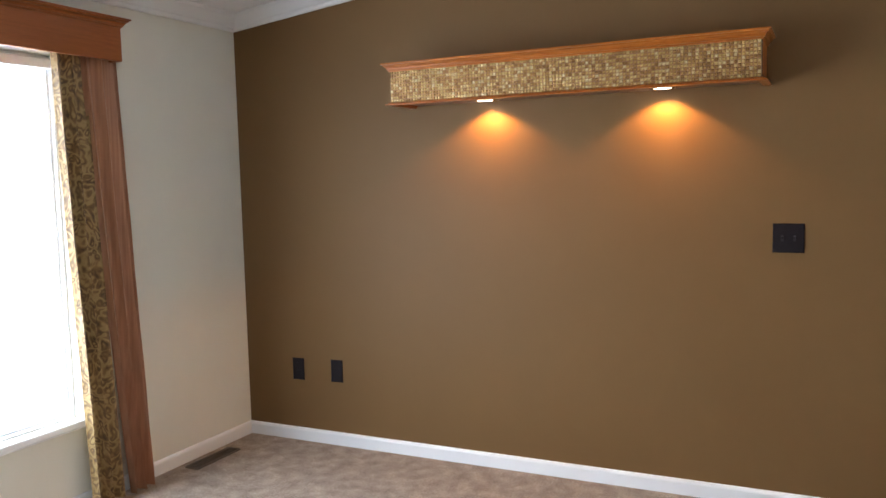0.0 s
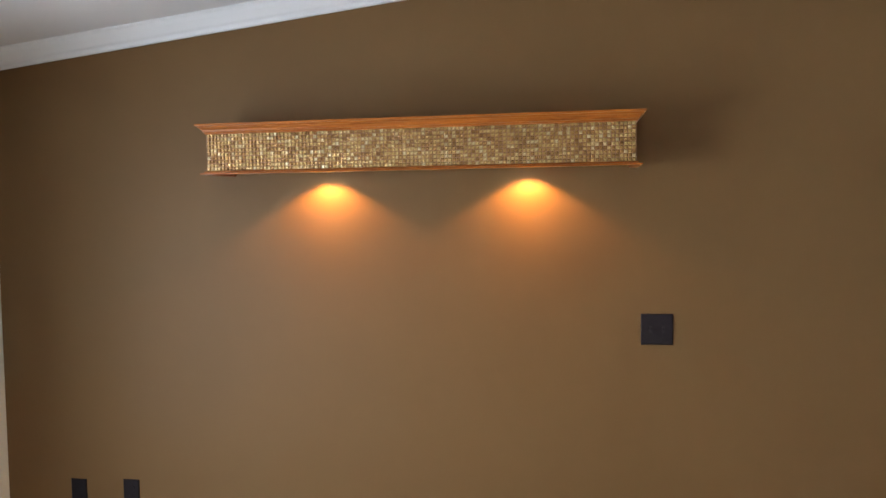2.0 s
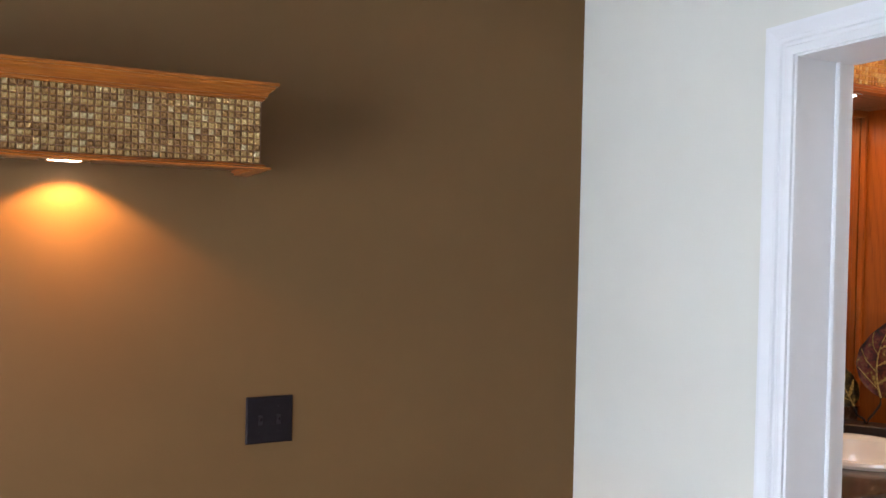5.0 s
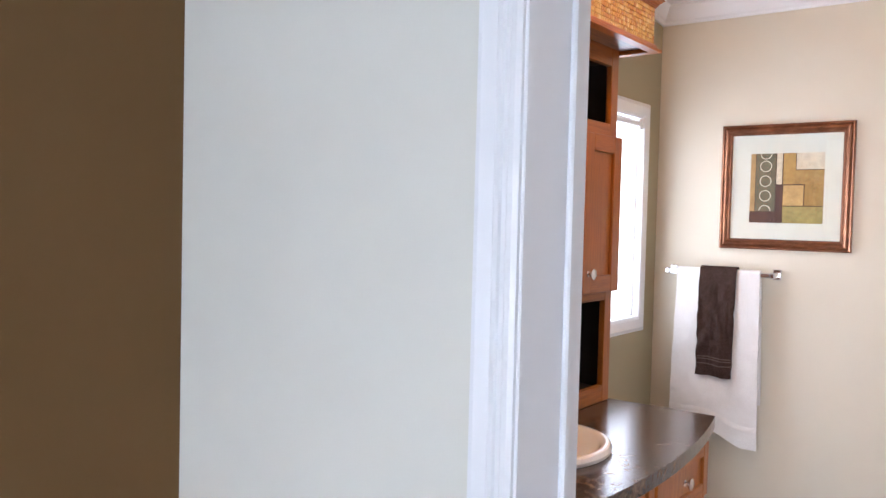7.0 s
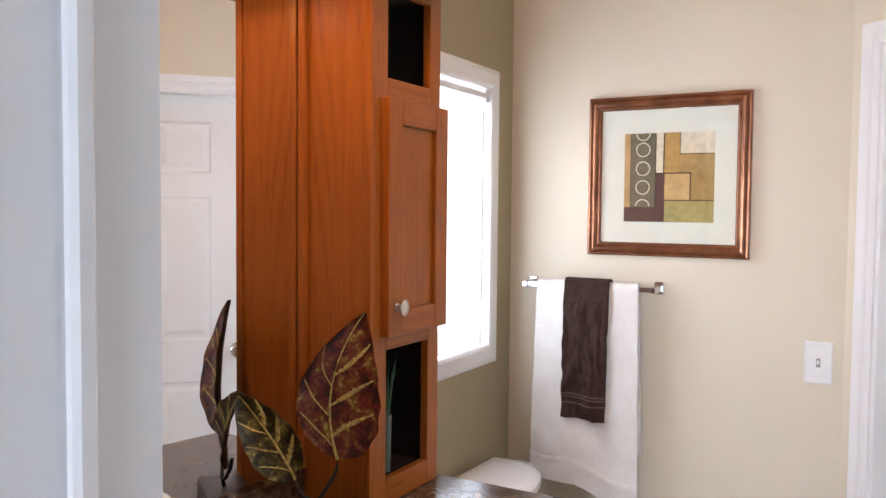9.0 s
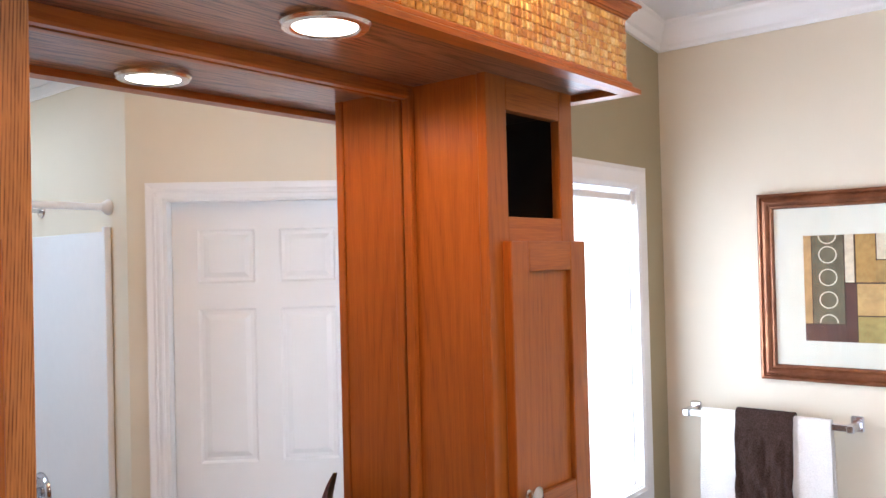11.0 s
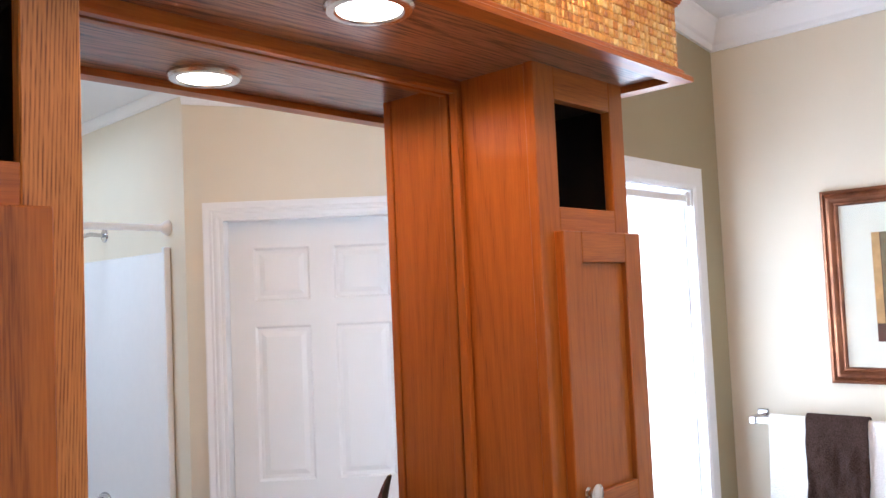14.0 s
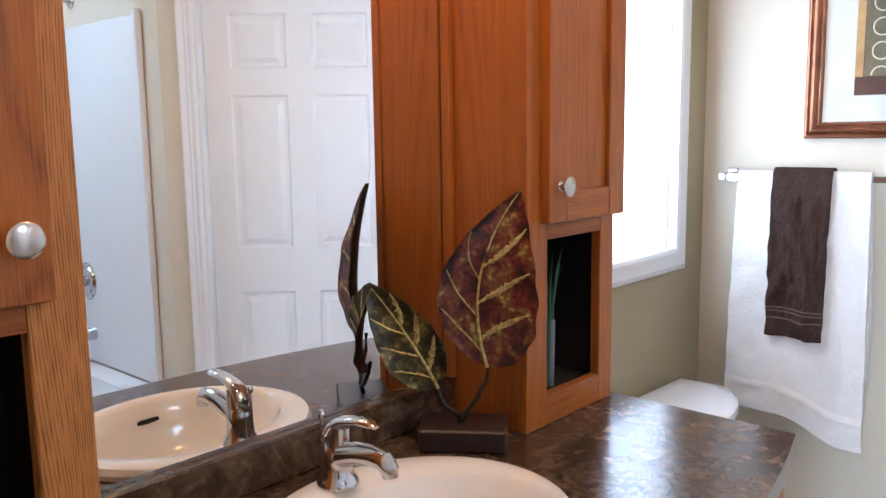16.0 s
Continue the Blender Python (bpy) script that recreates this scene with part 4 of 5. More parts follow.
# sink
sink = thing("sink", (SX, SY, 0.911), "oval bisque china drop-in sink", "sink")
loops = []
for a, b, dy, z in ((0.196, 0.173, 0, 0.905), (0.214, 0.192, 0, 0.911), (0.216, 0.194, 0, 0.920), (0.211, 0.189, 0, 0.929), (0.202, 0.180, 0, 0.932), (0.188, 0.155, -0.016, 0.930), (0.178, 0.142, -0.020, 0.922),
                    (0.168, 0.132, -0.021, 0.895), (0.150, 0.115, -0.022, 0.850), (0.115, 0.085, -0.022, 0.815), (0.060, 0.045, -0.022, 0.797), (0.022, 0.022, -0.022, 0.793)):
    loops.append([(SX + a * math.cos(2 * math.pi * k / 56), SY + dy + b * math.sin(2 * math.pi * k / 56), z) for k in range(56)])
part("basin", sweep(bmesh.new(), loops, True, False), M_BISQUE, sink, "", True)
part("drain", lathe(bmesh.new(), [(0.0, 0.0), (0.023, 0.0), (0.023, 0.003), (0.012, 0.005), (0, 0.005)], (SX, SY - 0.022, 0.7925)), M_CHROME, sink, "chrome drain", True)
slot = [(dx * 0.016 + 0.0055 * math.cos(a), 0.0055 * math.sin(a)) for dx, a in [(1, radians(-90 + 22.5 * k)) for k in range(9)] + [(-1, radians(90 + 22.5 * k)) for k in range(9)]]
bm = sweep(bmesh.new(), [[(u, y, v) for u, v in slot] for y in (0.0, 0.003)])
bm.transform(Matrix.Translation((SX + 0.004, SY - 0.1525, 0.893)) @ Matrix.Rotation(radians(-16), 4, "X"))
part("overflow_slot", bm, M_DARK, sink, "dark overflow slot")

FX, FY, FZ = SX, -0.140, 0.932
faucet = thing("faucet", (FX, FY, FZ), "chrome single-lever faucet on the sink deck", "faucet")
part("base", lathe(bmesh.new(), [(0.0, 0.0), (0.034, 0.0), (0.034, 0.004), (0.030, 0.010), (0.026, 0.018), (0.024, 0.040), (0.024, 0.056), (0.019, 0.066), (0, 0.068)], (FX, FY, FZ), (0, 0, 1), 28), M_CHROME, faucet, "", True)
bm = tube(bmesh.new(), [(FX, FY + 0.012, FZ + 0.040), (FX, FY - 0.018, FZ + 0.052), (FX, FY - 0.052, FZ + 0.062), (FX, FY - 0.088, FZ + 0.067), (FX, FY - 0.110, FZ + 0.065), (FX, FY - 0.120, FZ + 0.054), (FX, FY - 0.121, FZ + 0.044)], [0.020, 0.020, 0.018, 0.0165, 0.016, 0.0145, 0.0125], 20)
part("spout", bm, M_CHROME, faucet, "", True)
part("neck", lathe(bmesh.new(), [(0.0, 0.0), (0.021, 0.0), (0.0175, 0.012), (0.016, 0.040), (0.0, 0.042)], (FX, FY - 0.006, FZ + 0.058), (0, -0.12, 1), 24), M_CHROME, faucet, "", True)
bm = tube(bmesh.new(), [(FX, FY + 0.018, FZ + 0.060), (FX, FY + 0.014, FZ + 0.080), (FX, FY + 0.002, FZ + 0.097), (FX, FY - 0.020, FZ + 0.108), (FX, FY - 0.050, FZ + 0.115), (FX, FY - 0.080, FZ + 0.116), (FX, FY - 0.092, FZ + 0.113)], [0.008, 0.009, 0.009, 0.008, 0.0068, 0.0065, 0.003], 16)
for v in bm.verts:
    v.co.x = FX + (v.co.x - FX) * 1.9
lever = part("lever", bm, M_CHROME, faucet, "", True)
part("hot_dot", lathe(bmesh.new(), [(0, 0), (0.0025, 0), (0.002, 0.001), (0, 0.001)], (FX - 0.004, FY - 0.0268, FZ + 0.080), (0, -1, 0), 10), plain("red_dot", (0.5, 0.03, 0.03), 0.4), lever)
part("pop_up_rod", tube(bmesh.new(), [(FX, FY + 0.040, FZ), (FX, FY + 0.036, FZ + 0.100)], 0.0025, 8), M_CHROME, faucet, "", True)
part("pop_up_knob", lathe(bmesh.new(), [(0, 0), (0.005, 0.002), (0.0065, 0.008), (0.004, 0.014), (0, 0.015)], (FX, FY + 0.036, FZ + 0.098), (0, 0, 1), 14), M_CHROME, faucet, "", True)
faucet.scale = (0.87, 0.87, 0.87)


# ---------------------------------------------------------------- leaf sculpture
def make_leaf(name, tones):
    m, nt, p = material(name)
    v = coords(nt)
    a = node(nt, "ShaderNodeTexNoise", Scale=28.0, Detail=4.0, Distortion=0.6)
    b = node(nt, "ShaderNodeTexNoise", Scale=130.0, Detail=3.0)
    nt.links.new(v, a.inputs["Vector"])
    nt.links.new(v, b.inputs["Vector"])
    ad = nt.nodes.new("ShaderNodeMath")
    ad.operation = "MULTIPLY_ADD"
    ad.inputs[1].default_value = 0.4
    nt.links.new(b.outputs["Fac"], ad.inputs[0])
    nt.links.new(a.outputs["Fac"], ad.inputs[2])
    nt.links.new(ramp(nt, ad.outputs[0], list(zip((0.50, 0.62, 0.72, 0.80, 0.90), tones))), p.inputs["Base Color"])
    p.inputs["Roughness"].default_value = 0.32
    p.inputs["Metallic"].default_value = 0.3
    bump(nt, p, ad.outputs[0], 0.7, 0.004)
    return m


M_LEAF = make_leaf("burgundy_painted_metal", [(0.010, 0.010, 0.008), (0.060, 0.011, 0.011), (0.15, 0.026, 0.020), (0.16, 0.085, 0.028), (0.42, 0.33, 0.09)])
M_LEAF_G = make_leaf("olive_painted_metal", [(0.008, 0.009, 0.006), (0.022, 0.022, 0.010), (0.060, 0.050, 0.016), (0.15, 0.12, 0.03), (0.42, 0.36, 0.10)])
M_VEIN = plain("gold_vein_paint", (0.46, 0.37, 0.12), 0.45, 0.3, vary=0.5, scale=140)
M_STEM = plain("dark_bronze", (0.035, 0.028, 0.024), 0.4, 0.6, vary=0.2)
LO = Vector((4.660, -0.143, 0.911))
LU, LN = Vector((0.6, -0.8, 0)), Vector((-0.8, -0.6, 0))


def leaf_point(u, z, n=0.0):
    return LO + LU * u + Vector((0, 0, z)) + LN * n


def leaf(root, base, tip, width, bend, name, bow, back, skin, label, skew):
    """A cupped leaf from base to tip (u, z), with raised veins on its face."""
    b, t = Vector(base), Vector(tip)
    ax = t - b
    side = Vector((-ax.y, ax.x)).normalized()
    rows, cols = 36, 20

    def at(f, s, lift=0.0):
        w = width * (math.sin(math.pi * min(1, f) ** 0.74) ** 0.85) * (1 + 0.022 * math.sin(f * 34 + s * 2)) * (1 - skew * s)
        p = b + ax * f + side * (s * w + 4 * bow * f * (1 - f))
        cup = bend * (s * s) * w * 3.0 + 0.010 * math.sin(math.pi * f) - back * f * f + 0.0015 * math.sin(f * 22) * abs(s)
        sweepback = 0.02 * (f - 0.5) * abs(s) * 0.5
        return leaf_point(p.x, p.y - 0.5 * abs(s) * w * 0.25, cup + sweepback + lift)

    bm = bmesh.new()
    for lift in (0.0, -0.0025):
        g = [[bm.verts.new(at(0.001 + 0.998 * r / rows, -1 + 2 * c / cols, lift)) for c in range(cols + 1)] for r in range(rows + 1)]
        for r in range(rows):
            for c in range(cols):
                bm.faces.new((g[r][c], g[r][c + 1], g[r + 1][c + 1], g[r + 1][c]))
        if lift == 0.0:
            first = g
    for r in range(rows):
        for c in (0, cols):
            bm.faces.new((first[r][c], g[r][c], g[r + 1][c], first[r + 1][c]))
    bmesh.ops.recalc_face_normals(bm, faces=bm.faces[:])
    lf = part(name, bm, skin, root, label, True)
    lf.data.materials.append(M_STEM)
    for f in lf.data.polygons[rows * cols:]:
        f.material_index = 1
    part("midrib", tube(bmesh.new(), [at(f / 14, 0, 0.002) for f in range(15)], [0.0030 - 0.00014 * f for f in range(15)], 8), M_VEIN, lf, "", True)
    for i in range(3):
        for s in (-1, 1):
            f0 = (0.14 if s < 0 else 0.07) + 0.205 * i
            broad = 0.0042 if s < 0 else 0.0010
            n = 26
            pts = [Vector(at(min(0.98, f0 + (0.25 + 0.01 * i) * k / n), s * 0.90 * k / n, 0.0006)) for k in range(n + 1)]
            loops = []
            for k, p in enumerate(pts):
                d = (pts[min(k + 1, n)] - pts[max(k - 1, 0)]).normalized()
                across = d.cross(LN).normalized()
                edge = [1 + 1.1 * noise.noise(Vector((k * 0.9, i * 3.1 + q, s + width * 50))) for q in (0, 9)]
                w = 0.0009 + broad * math.sin(math.pi * min(1, 0.04 + k / (n * 1.08))) ** 1.2
                loops.append([p - across * w * edge[0], p + LN * 0.0016, p + across * w * edge[1], p - LN * 0.0012])
            part("vein", sweep(bmesh.new(), loops), M_VEIN, lf, "", True)
    return lf


sculpt = thing("leaf_sculpture", LO, "painted metal two-leaf sculpture on dark block base", "sculpture")
bm = boxes((-0.070, 0.070, -0.045, 0.045, 0.0, 0.036), bev=0.003)
bm.transform(Matrix(((0.6, 0.8, 0, LO.x), (-0.8, 0.6, 0, LO.y), (0, 0, 1, LO.z), (0, 0, 0, 1))))
part("base", bm, plain("espresso_wood", (0.030, 0.019, 0.018), 0.35, vary=0.2), sculpt)
leaf(sculpt, (0.039, 0.128), (0.093, 0.410), 0.079, 0.10, "large_leaf", 0.038, 0.028, M_LEAF, "mottled burgundy and gold painted leaf", 0.20)
leaf(sculpt, (-0.041, 0.092), (-0.160, 0.268), 0.049, 0.12, "small_leaf", -0.010, 0.012, M_LEAF_G, "mottled olive green and gold painted leaf", 0.0)
part("stem", tube(bmesh.new(), [leaf_point(0.0, 0.034), leaf_point(0.004, 0.052, 0.004), leaf_point(0.020, 0.074), leaf_point(0.038, 0.104, -0.01), leaf_point(0.040, 0.136, -0.012)], 0.004, 10), M_STEM, sculpt, "", True)
part("stem", tube(bmesh.new(), [leaf_point(-0.004, 0.034), leaf_point(-0.008, 0.050, 0.004), leaf_point(-0.030, 0.062), leaf_point(-0.041, 0.084, -0.006), leaf_point(-0.045, 0.104, -0.01)], 0.004, 10), M_STEM, sculpt, "", True)

# grass in a glass vase, in the lower cubby
vase = thing("grass_vase", (4.893, -0.150, 0.952), "slim glass vase with green grass in the cubby", "vase")
VB = Vector((4.893, -0.150, 0.9515))
part("glass_body", lathe(bmesh.new(), [(0.0, 0.0), (0.008, 0.0), (0.009, 0.05), (0.0105, 0.125), (0.0095, 0.125), (0.008, 0.05), (0.006, 0.006), (0, 0.006)], VB), plain("frosted_glass", (0.16, 0.21, 0.20), 0.15, 0, 0.5), vase, "", True)
M_GRASS = plain("green_blade", (0.05, 0.13, 0.07), 0.5, vary=0.3)
rg = random.Random(11)
for k in range(16):
    a = rg.uniform(0, 2 * math.pi)
    h = rg.uniform(0.11, 0.15)
    lean = rg.uniform(0.004, 0.052)
    dx, dy = abs(math.cos(a)) * lean, math.sin(a) * lean * 0.5
    root_p = VB + Vector((rg.uniform(-0.005, 0.005), rg.uniform(-0.005, 0.005), 0.10))
    pts = [root_p + Vector((dx * f * f, dy * f * f, h * f)) for f in (0, 0.25, 0.5, 0.75, 1)]
    part("blade", tube(bmesh.new(), pts, [0.0018, 0.0019, 0.0016, 0.0011, 0.0003], 5), M_GRASS, vase)


# ---------------------------------------------------------------- picture
PX = XP - 0.001
pic = thing("framed_picture", (PX, -0.502, 1.60), "square abstract print in a bronze wood frame with ivory mat", "picture")
PY0, PY1, PZ0, PZ1 = -0.738, -0.266, 1.388, 1.862
FR = [(0.0, 0.0), (0.0, 0.015), (0.003, 0.019), (0.008, 0.020), (0.010, 0.017), (0.012, 0.019), (0.017, 0.025), (0.023, 0.026), (0.028, 0.023), (0.031, 0.017), (0.033, 0.018), (0.036, 0.017), (0.039, 0.012), (0.040, 0.006), (0.040, 0.0)]


def make_bronze():
    m, nt, p = material("bronze_leaf_frame")
    n = node(nt, "ShaderNodeTexNoise", Scale=16.0, Detail=5.0, Distortion=0.5)
    nt.links.new(coords(nt), n.inputs["Vector"])
    nt.links.new(ramp(nt, n.outputs["Fac"], [(0.3, (0.17, 0.062, 0.030)), (0.55, (0.28, 0.112, 0.052)), (0.75, (0.38, 0.17, 0.082))]), p.inputs["Base Color"])
    p.inputs["Metallic"].default_value = 0.6
    p.inputs["Roughness"].default_value = 0.27
    bump(nt, p, n.outputs["Fac"], 0.1, 0.002)
    return m


M_BRONZE = make_bronze()
corners = [(PY0, PZ0, 1, 1), (PY1, PZ0, -1, 1), (PY1, PZ1, -1, -1), (PY0, PZ1, 1, -1)]
for i in range(4):
    loops = []
    for y, z, sy, sz in (corners[i], corners[(i + 1) % 4]):
        loops.append([(PX - d, y + sy * a, z + sz * a) for a, d in FR])
    part("frame_side", sweep(bmesh.new(), loops), M_BRONZE, pic, "", True)
part("mat_board", boxes((PX - 0.006, PX - 0.003, PY0 + 0.036, PY1 - 0.036, PZ0 + 0.036, PZ1 - 0.036)), M_MAT, pic, "ivory mat board")
AY0, AZ0, AS = -0.376, 1.490, 0.262      # left edge, bottom and side of the print


def art(name, u0, u1, v0, v1, colour, lift=0.0072, vary=0.18):
    bm = boxes((PX - lift, PX - 0.006, AY0 - AS * u1, AY0 - AS * u0, AZ0 + AS * v0, AZ0 + AS * v1))
    return part(name, bm, plain("print_" + name, colour, 0.7, vary=vary, scale=55, rel=0.0), pic)


art("ground_patch", 0, 1, 0, 1, (0.045, 0.030, 0.018), 0.0066)
art("tan_strip", 0.0, 0.068, 0.165, 1.0, (0.42, 0.27, 0.11))
art("green_strip", 0.075, 0.35, 0.165, 1.0, (0.13, 0.12, 0.07))
art("cream_strip", 0.362, 0.440, 0.555, 1.0, (0.60, 0.54, 0.40))
art("umber_block", 0.0, 0.45, 0.0, 0.155, (0.075, 0.036, 0.028))
art("umber_block", 0.362, 0.45, 0.15, 0.54, (0.078, 0.038, 0.030))
art("ochre_block", 0.455, 0.62, 0.555, 1.0, (0.38, 0.24, 0.07))
art("ochre_block", 0.62, 1.0, 0.555, 0.755, (0.34, 0.22, 0.07))
art("ochre_block", 0.75, 1.0, 0.25, 0.56, (0.31, 0.20, 0.06))
art("ivory_block", 0.63, 1.0, 0.765, 1.0, (0.60, 0.54, 0.40))
art("tan_block", 0.46, 0.735, 0.25, 0.54, (0.48, 0.33, 0.13))
art("olive_block", 0.46, 1.0, 0.0, 0.238, (0.32, 0.27, 0.09))
M_RING = plain("pale_ring_ink", (0.66, 0.62, 0.48), 0.7, rel=0)
for v in (0.815, 0.602, 0.390):
    bm = lathe(bmesh.new(), [(0.0185, 0.0), (0.0215, 0.0), (0.0215, 0.0006), (0.0185, 0.0006), (0.0185, 0.0)], (PX - 0.0072, AY0 - AS * 0.213, AZ0 + AS * v), (-1, 0, 0), 32, open_ends=True)
    part("ring", bm, M_RING, pic)
for v, a0, a1 in ((0.998, math.pi, 2 * math.pi), (0.175, 0, math.pi)):
    bm = bmesh.new()
    loops = []
    for k in range(17):
        a = a0 + (a1 - a0) * k / 16
        c = Vector((PX - 0.0072, AY0 - AS * 0.213, AZ0 + AS * v))
        loops.append([c + Vector((-d, r * math.cos(a), r * math.sin(a))) for r, d in ((0.0185, 0), (0.0215, 0), (0.0215, 0.0006), (0.0185, 0.0006))])
    part("half_ring", sweep(bm, loops), M_RING, pic)
gl = part("glazing", boxes((PX - 0.0105, PX - 0.0090, PY0 + 0.037, PY1 - 0.037, PZ0 + 0.037, PZ1 - 0.037)), M_GLASS, pic, "clear picture glass")
gl.visible_shadow = False


# ---------------------------------------------------------------- towel bar and towels
BZ, BX = 1.292, 5.785
bar = thing("towel_bar", (XP, -0.284, BZ), "square chrome towel bar on cream wall", "towel bar")
part("rod", boxes((BX - 0.006, BX + 0.006, -0.495, -0.075, BZ - 0.008, BZ + 0.008), bev=0.0015), M_BAR, bar)
for y in (-0.085, -0.487):
    post = part("post", boxes((BX - 0.014, XP - 0.006, y - 0.009, y + 0.009, BZ - 0.010, BZ + 0.010), bev=0.003), M_BAR, bar)
    part("wall_flange", boxes((XP - 0.010, XP - 0.001, y - 0.015, y + 0.015, BZ - 0.018, BZ + 0.020), bev=0.003), M_BAR, post)


def make_terry(name, lo, hi, pile=0.7):
    m, nt, p = material(name)
    v = coords(nt)
    f = node(nt, "ShaderNodeTexNoise", Scale=330.0, Detail=3.0)
    g = node(nt, "ShaderNodeTexNoise", Scale=26.0, Detail=3.0)
    nt.links.new(v, f.inputs["Vector"])
    nt.links.new(v, g.inputs["Vector"])
    ad = nt.nodes.new("ShaderNodeMath")
    ad.operation = "MULTIPLY_ADD"
    ad.inputs[1].default_value = 0.45
    nt.links.new(g.outputs["Fac"], ad.inputs[0])
    nt.links.new(f.outputs["Fac"], ad.inputs[2])
    nt.links.new(ramp(nt, ad.outputs[0], [(0.5, lo), (0.95, hi)]), p.inputs["Base Color"])
    p.inputs["Roughness"].default_value = 0.95
    p.inputs["Specular IOR Level"].default_value = 0.1
    bump(nt, p, ad.outputs[0], pile, 0.010)
    return m


def towel(name, y0, y1, z_front, z_back, gap, thick, mat, label, bands, seed, flare=0.0, dip=0.0, rumple=0.0):
    """A towel folded over the bar: down the front, over the top and down the back."""
    root = thing(name, (BX, (y0 + y1) / 2, z_front), label, "towel")
    cols = 40
    path = []
    nf, nb = 44, 24
    for k in range(nf + 1):
        path.append((-1, z_front + (BZ - z_front) * k / nf))
    for k in range(1, 8):
        path.append((math.pi * k / 8, None))
    for k in range(nb + 1):
        path.append((1, BZ + (z_back - BZ) * k / nb))
    r = 0.007 + gap

    def at(i, u, off):
        s, z = path[i]
        rr = r + off
        if z is None:
            x, zz = BX - math.cos(s) * rr, BZ + 0.004 + math.sin(s) * rr
            f = 0.0
        else:
            zz = z
            f = max(0.0, (BZ - z) / (BZ - z_front))
            wav = f * (0.006 * math.sin(2 * math.pi * (1.6 * u) + seed) + 0.006 * noise.noise(Vector((u * 4, f * 3, seed))))
            if s < 0:
                wav += rumple * min(1.0, 4 * f) * (noise.noise(Vector((u * 5 + 0.8 * math.sin(zz * 22), zz * 9, seed))) + 0.5 * noise.noise(Vector((u * 11, zz * 26, seed + 3))) - 0.5)
            x = BX + s * rr + (wav - 0.012 * f if s < 0 else 0.3 * wav)
            q = min(1.0, max(0.0, (u - 0.40) / 0.45))
            zz -= dip * f * q * q * (3 - 2 * q) if s < 0 else 0
        mid = y1 + (y0 - y1) * u
        yy = mid + (u - 0.5) * -flare * f + 0.0015 * noise.noise(Vector((u * 3, zz * 30, seed)))
        return (x, yy, zz)

    bm = bmesh.new()
    sheets = []
    for off in (0.0, thick):
        sheets.append([[bm.verts.new(at(i, c / cols, off)) for c in range(cols + 1)] for i in range(len(path))])
    for g in sheets:
        for i in range(len(path) - 1):
            for c in range(cols):
                bm.faces.new((g[i][c], g[i][c + 1], g[i + 1][c + 1], g[i + 1][c]))
    a, b = sheets
    for i in range(len(path) - 1):
        for c in (0, cols):
            bm.faces.new((a[i][c], b[i][c], b[i + 1][c], a[i + 1][c]))
    for i in (0, len(path) - 1):
        for c in range(cols):
            bm.faces.new((a[i][c], b[i][c], b[i][c + 1], a[i][c + 1]))
    bmesh.ops.recalc_face_normals(bm, faces=bm.faces[:])
    part("cloth", bm, mat, root, "", True)
    for z, h, bm_mat in bands:
        i = min(range(nf), key=lambda k: abs(path[k][1] - z))
        bm = bmesh.new()
        lo = [at(i, c / cols, thick + 0.0004) for c in range(cols + 1)]
        vs = [[bm.verts.new((x - dx, y, zz + dz)) for x, y, zz in lo] for dx, dz in ((0, -h / 2), (0.0008, -h / 4), (0.0008, h / 4), (0, h / 2))]
        for p, q in zip(vs, vs[1:]):
            for c in range(cols):
                bm.faces.new((p[c], p[c + 1], q[c + 1], q[c]))
        bmesh.ops.recalc_face_normals(bm, faces=bm.faces[:])
        part("woven_band", bm, bm_mat, root, "", True)
    return root


M_TW = make_terry("white_terry", (0.74, 0.715, 0.68), (0.84, 0.82, 0.79), 0.45)
M_TB = make_terry("brown_terry", (0.030, 0.017, 0.013), (0.085, 0.050, 0.041))
M_BANDB = plain("brown_woven_band", (0.11, 0.068, 0.055), 0.7, vary=0.15)
M_BANDW = plain("white_woven_band", (0.84, 0.81, 0.77), 0.85, vary=0.04)
towel("bath_towel", -0.445, -0.128, 0.690, 0.80, 0.0, 0.007, M_TW, "white terry bath towel folded over the chrome bar", [(0.760, 0.020, M_BANDW)], 1.3, 0.030, 0.055, 0.005)
towel("hand_towel", -0.360, -0.220, 0.896, 1.02, 0.0085, 0.007, M_TB, "brown terry hand towel layered over the white towel", [(0.944, 0.004, M_BANDB), (0.957, 0.004, M_BANDB), (0.970, 0.004, M_BANDB)], 4.0, -0.006, 0.004, 0.016)


# ---------------------------------------------------------------- toilet
toilet = thing("toilet", (5.47, -0.35, 0), "white china toilet between vanity and wall", "toilet")


def rounded(cx, y0, y1, hw, bulge, z, n=12):
    """A D-shaped outline: flat at the wall, bowed towards the room."""
    pts = [(cx - hw, y1, z), (cx + hw, y1, z), (cx + hw, y0 + bulge, z)]
    for k in range(1, n):
        a = math.pi * k / n
        pts.append((cx + hw * math.cos(a), y0 + bulge - bulge * math.sin(a), z))
    pts.append((cx - hw, y0 + bulge, z))
    return pts


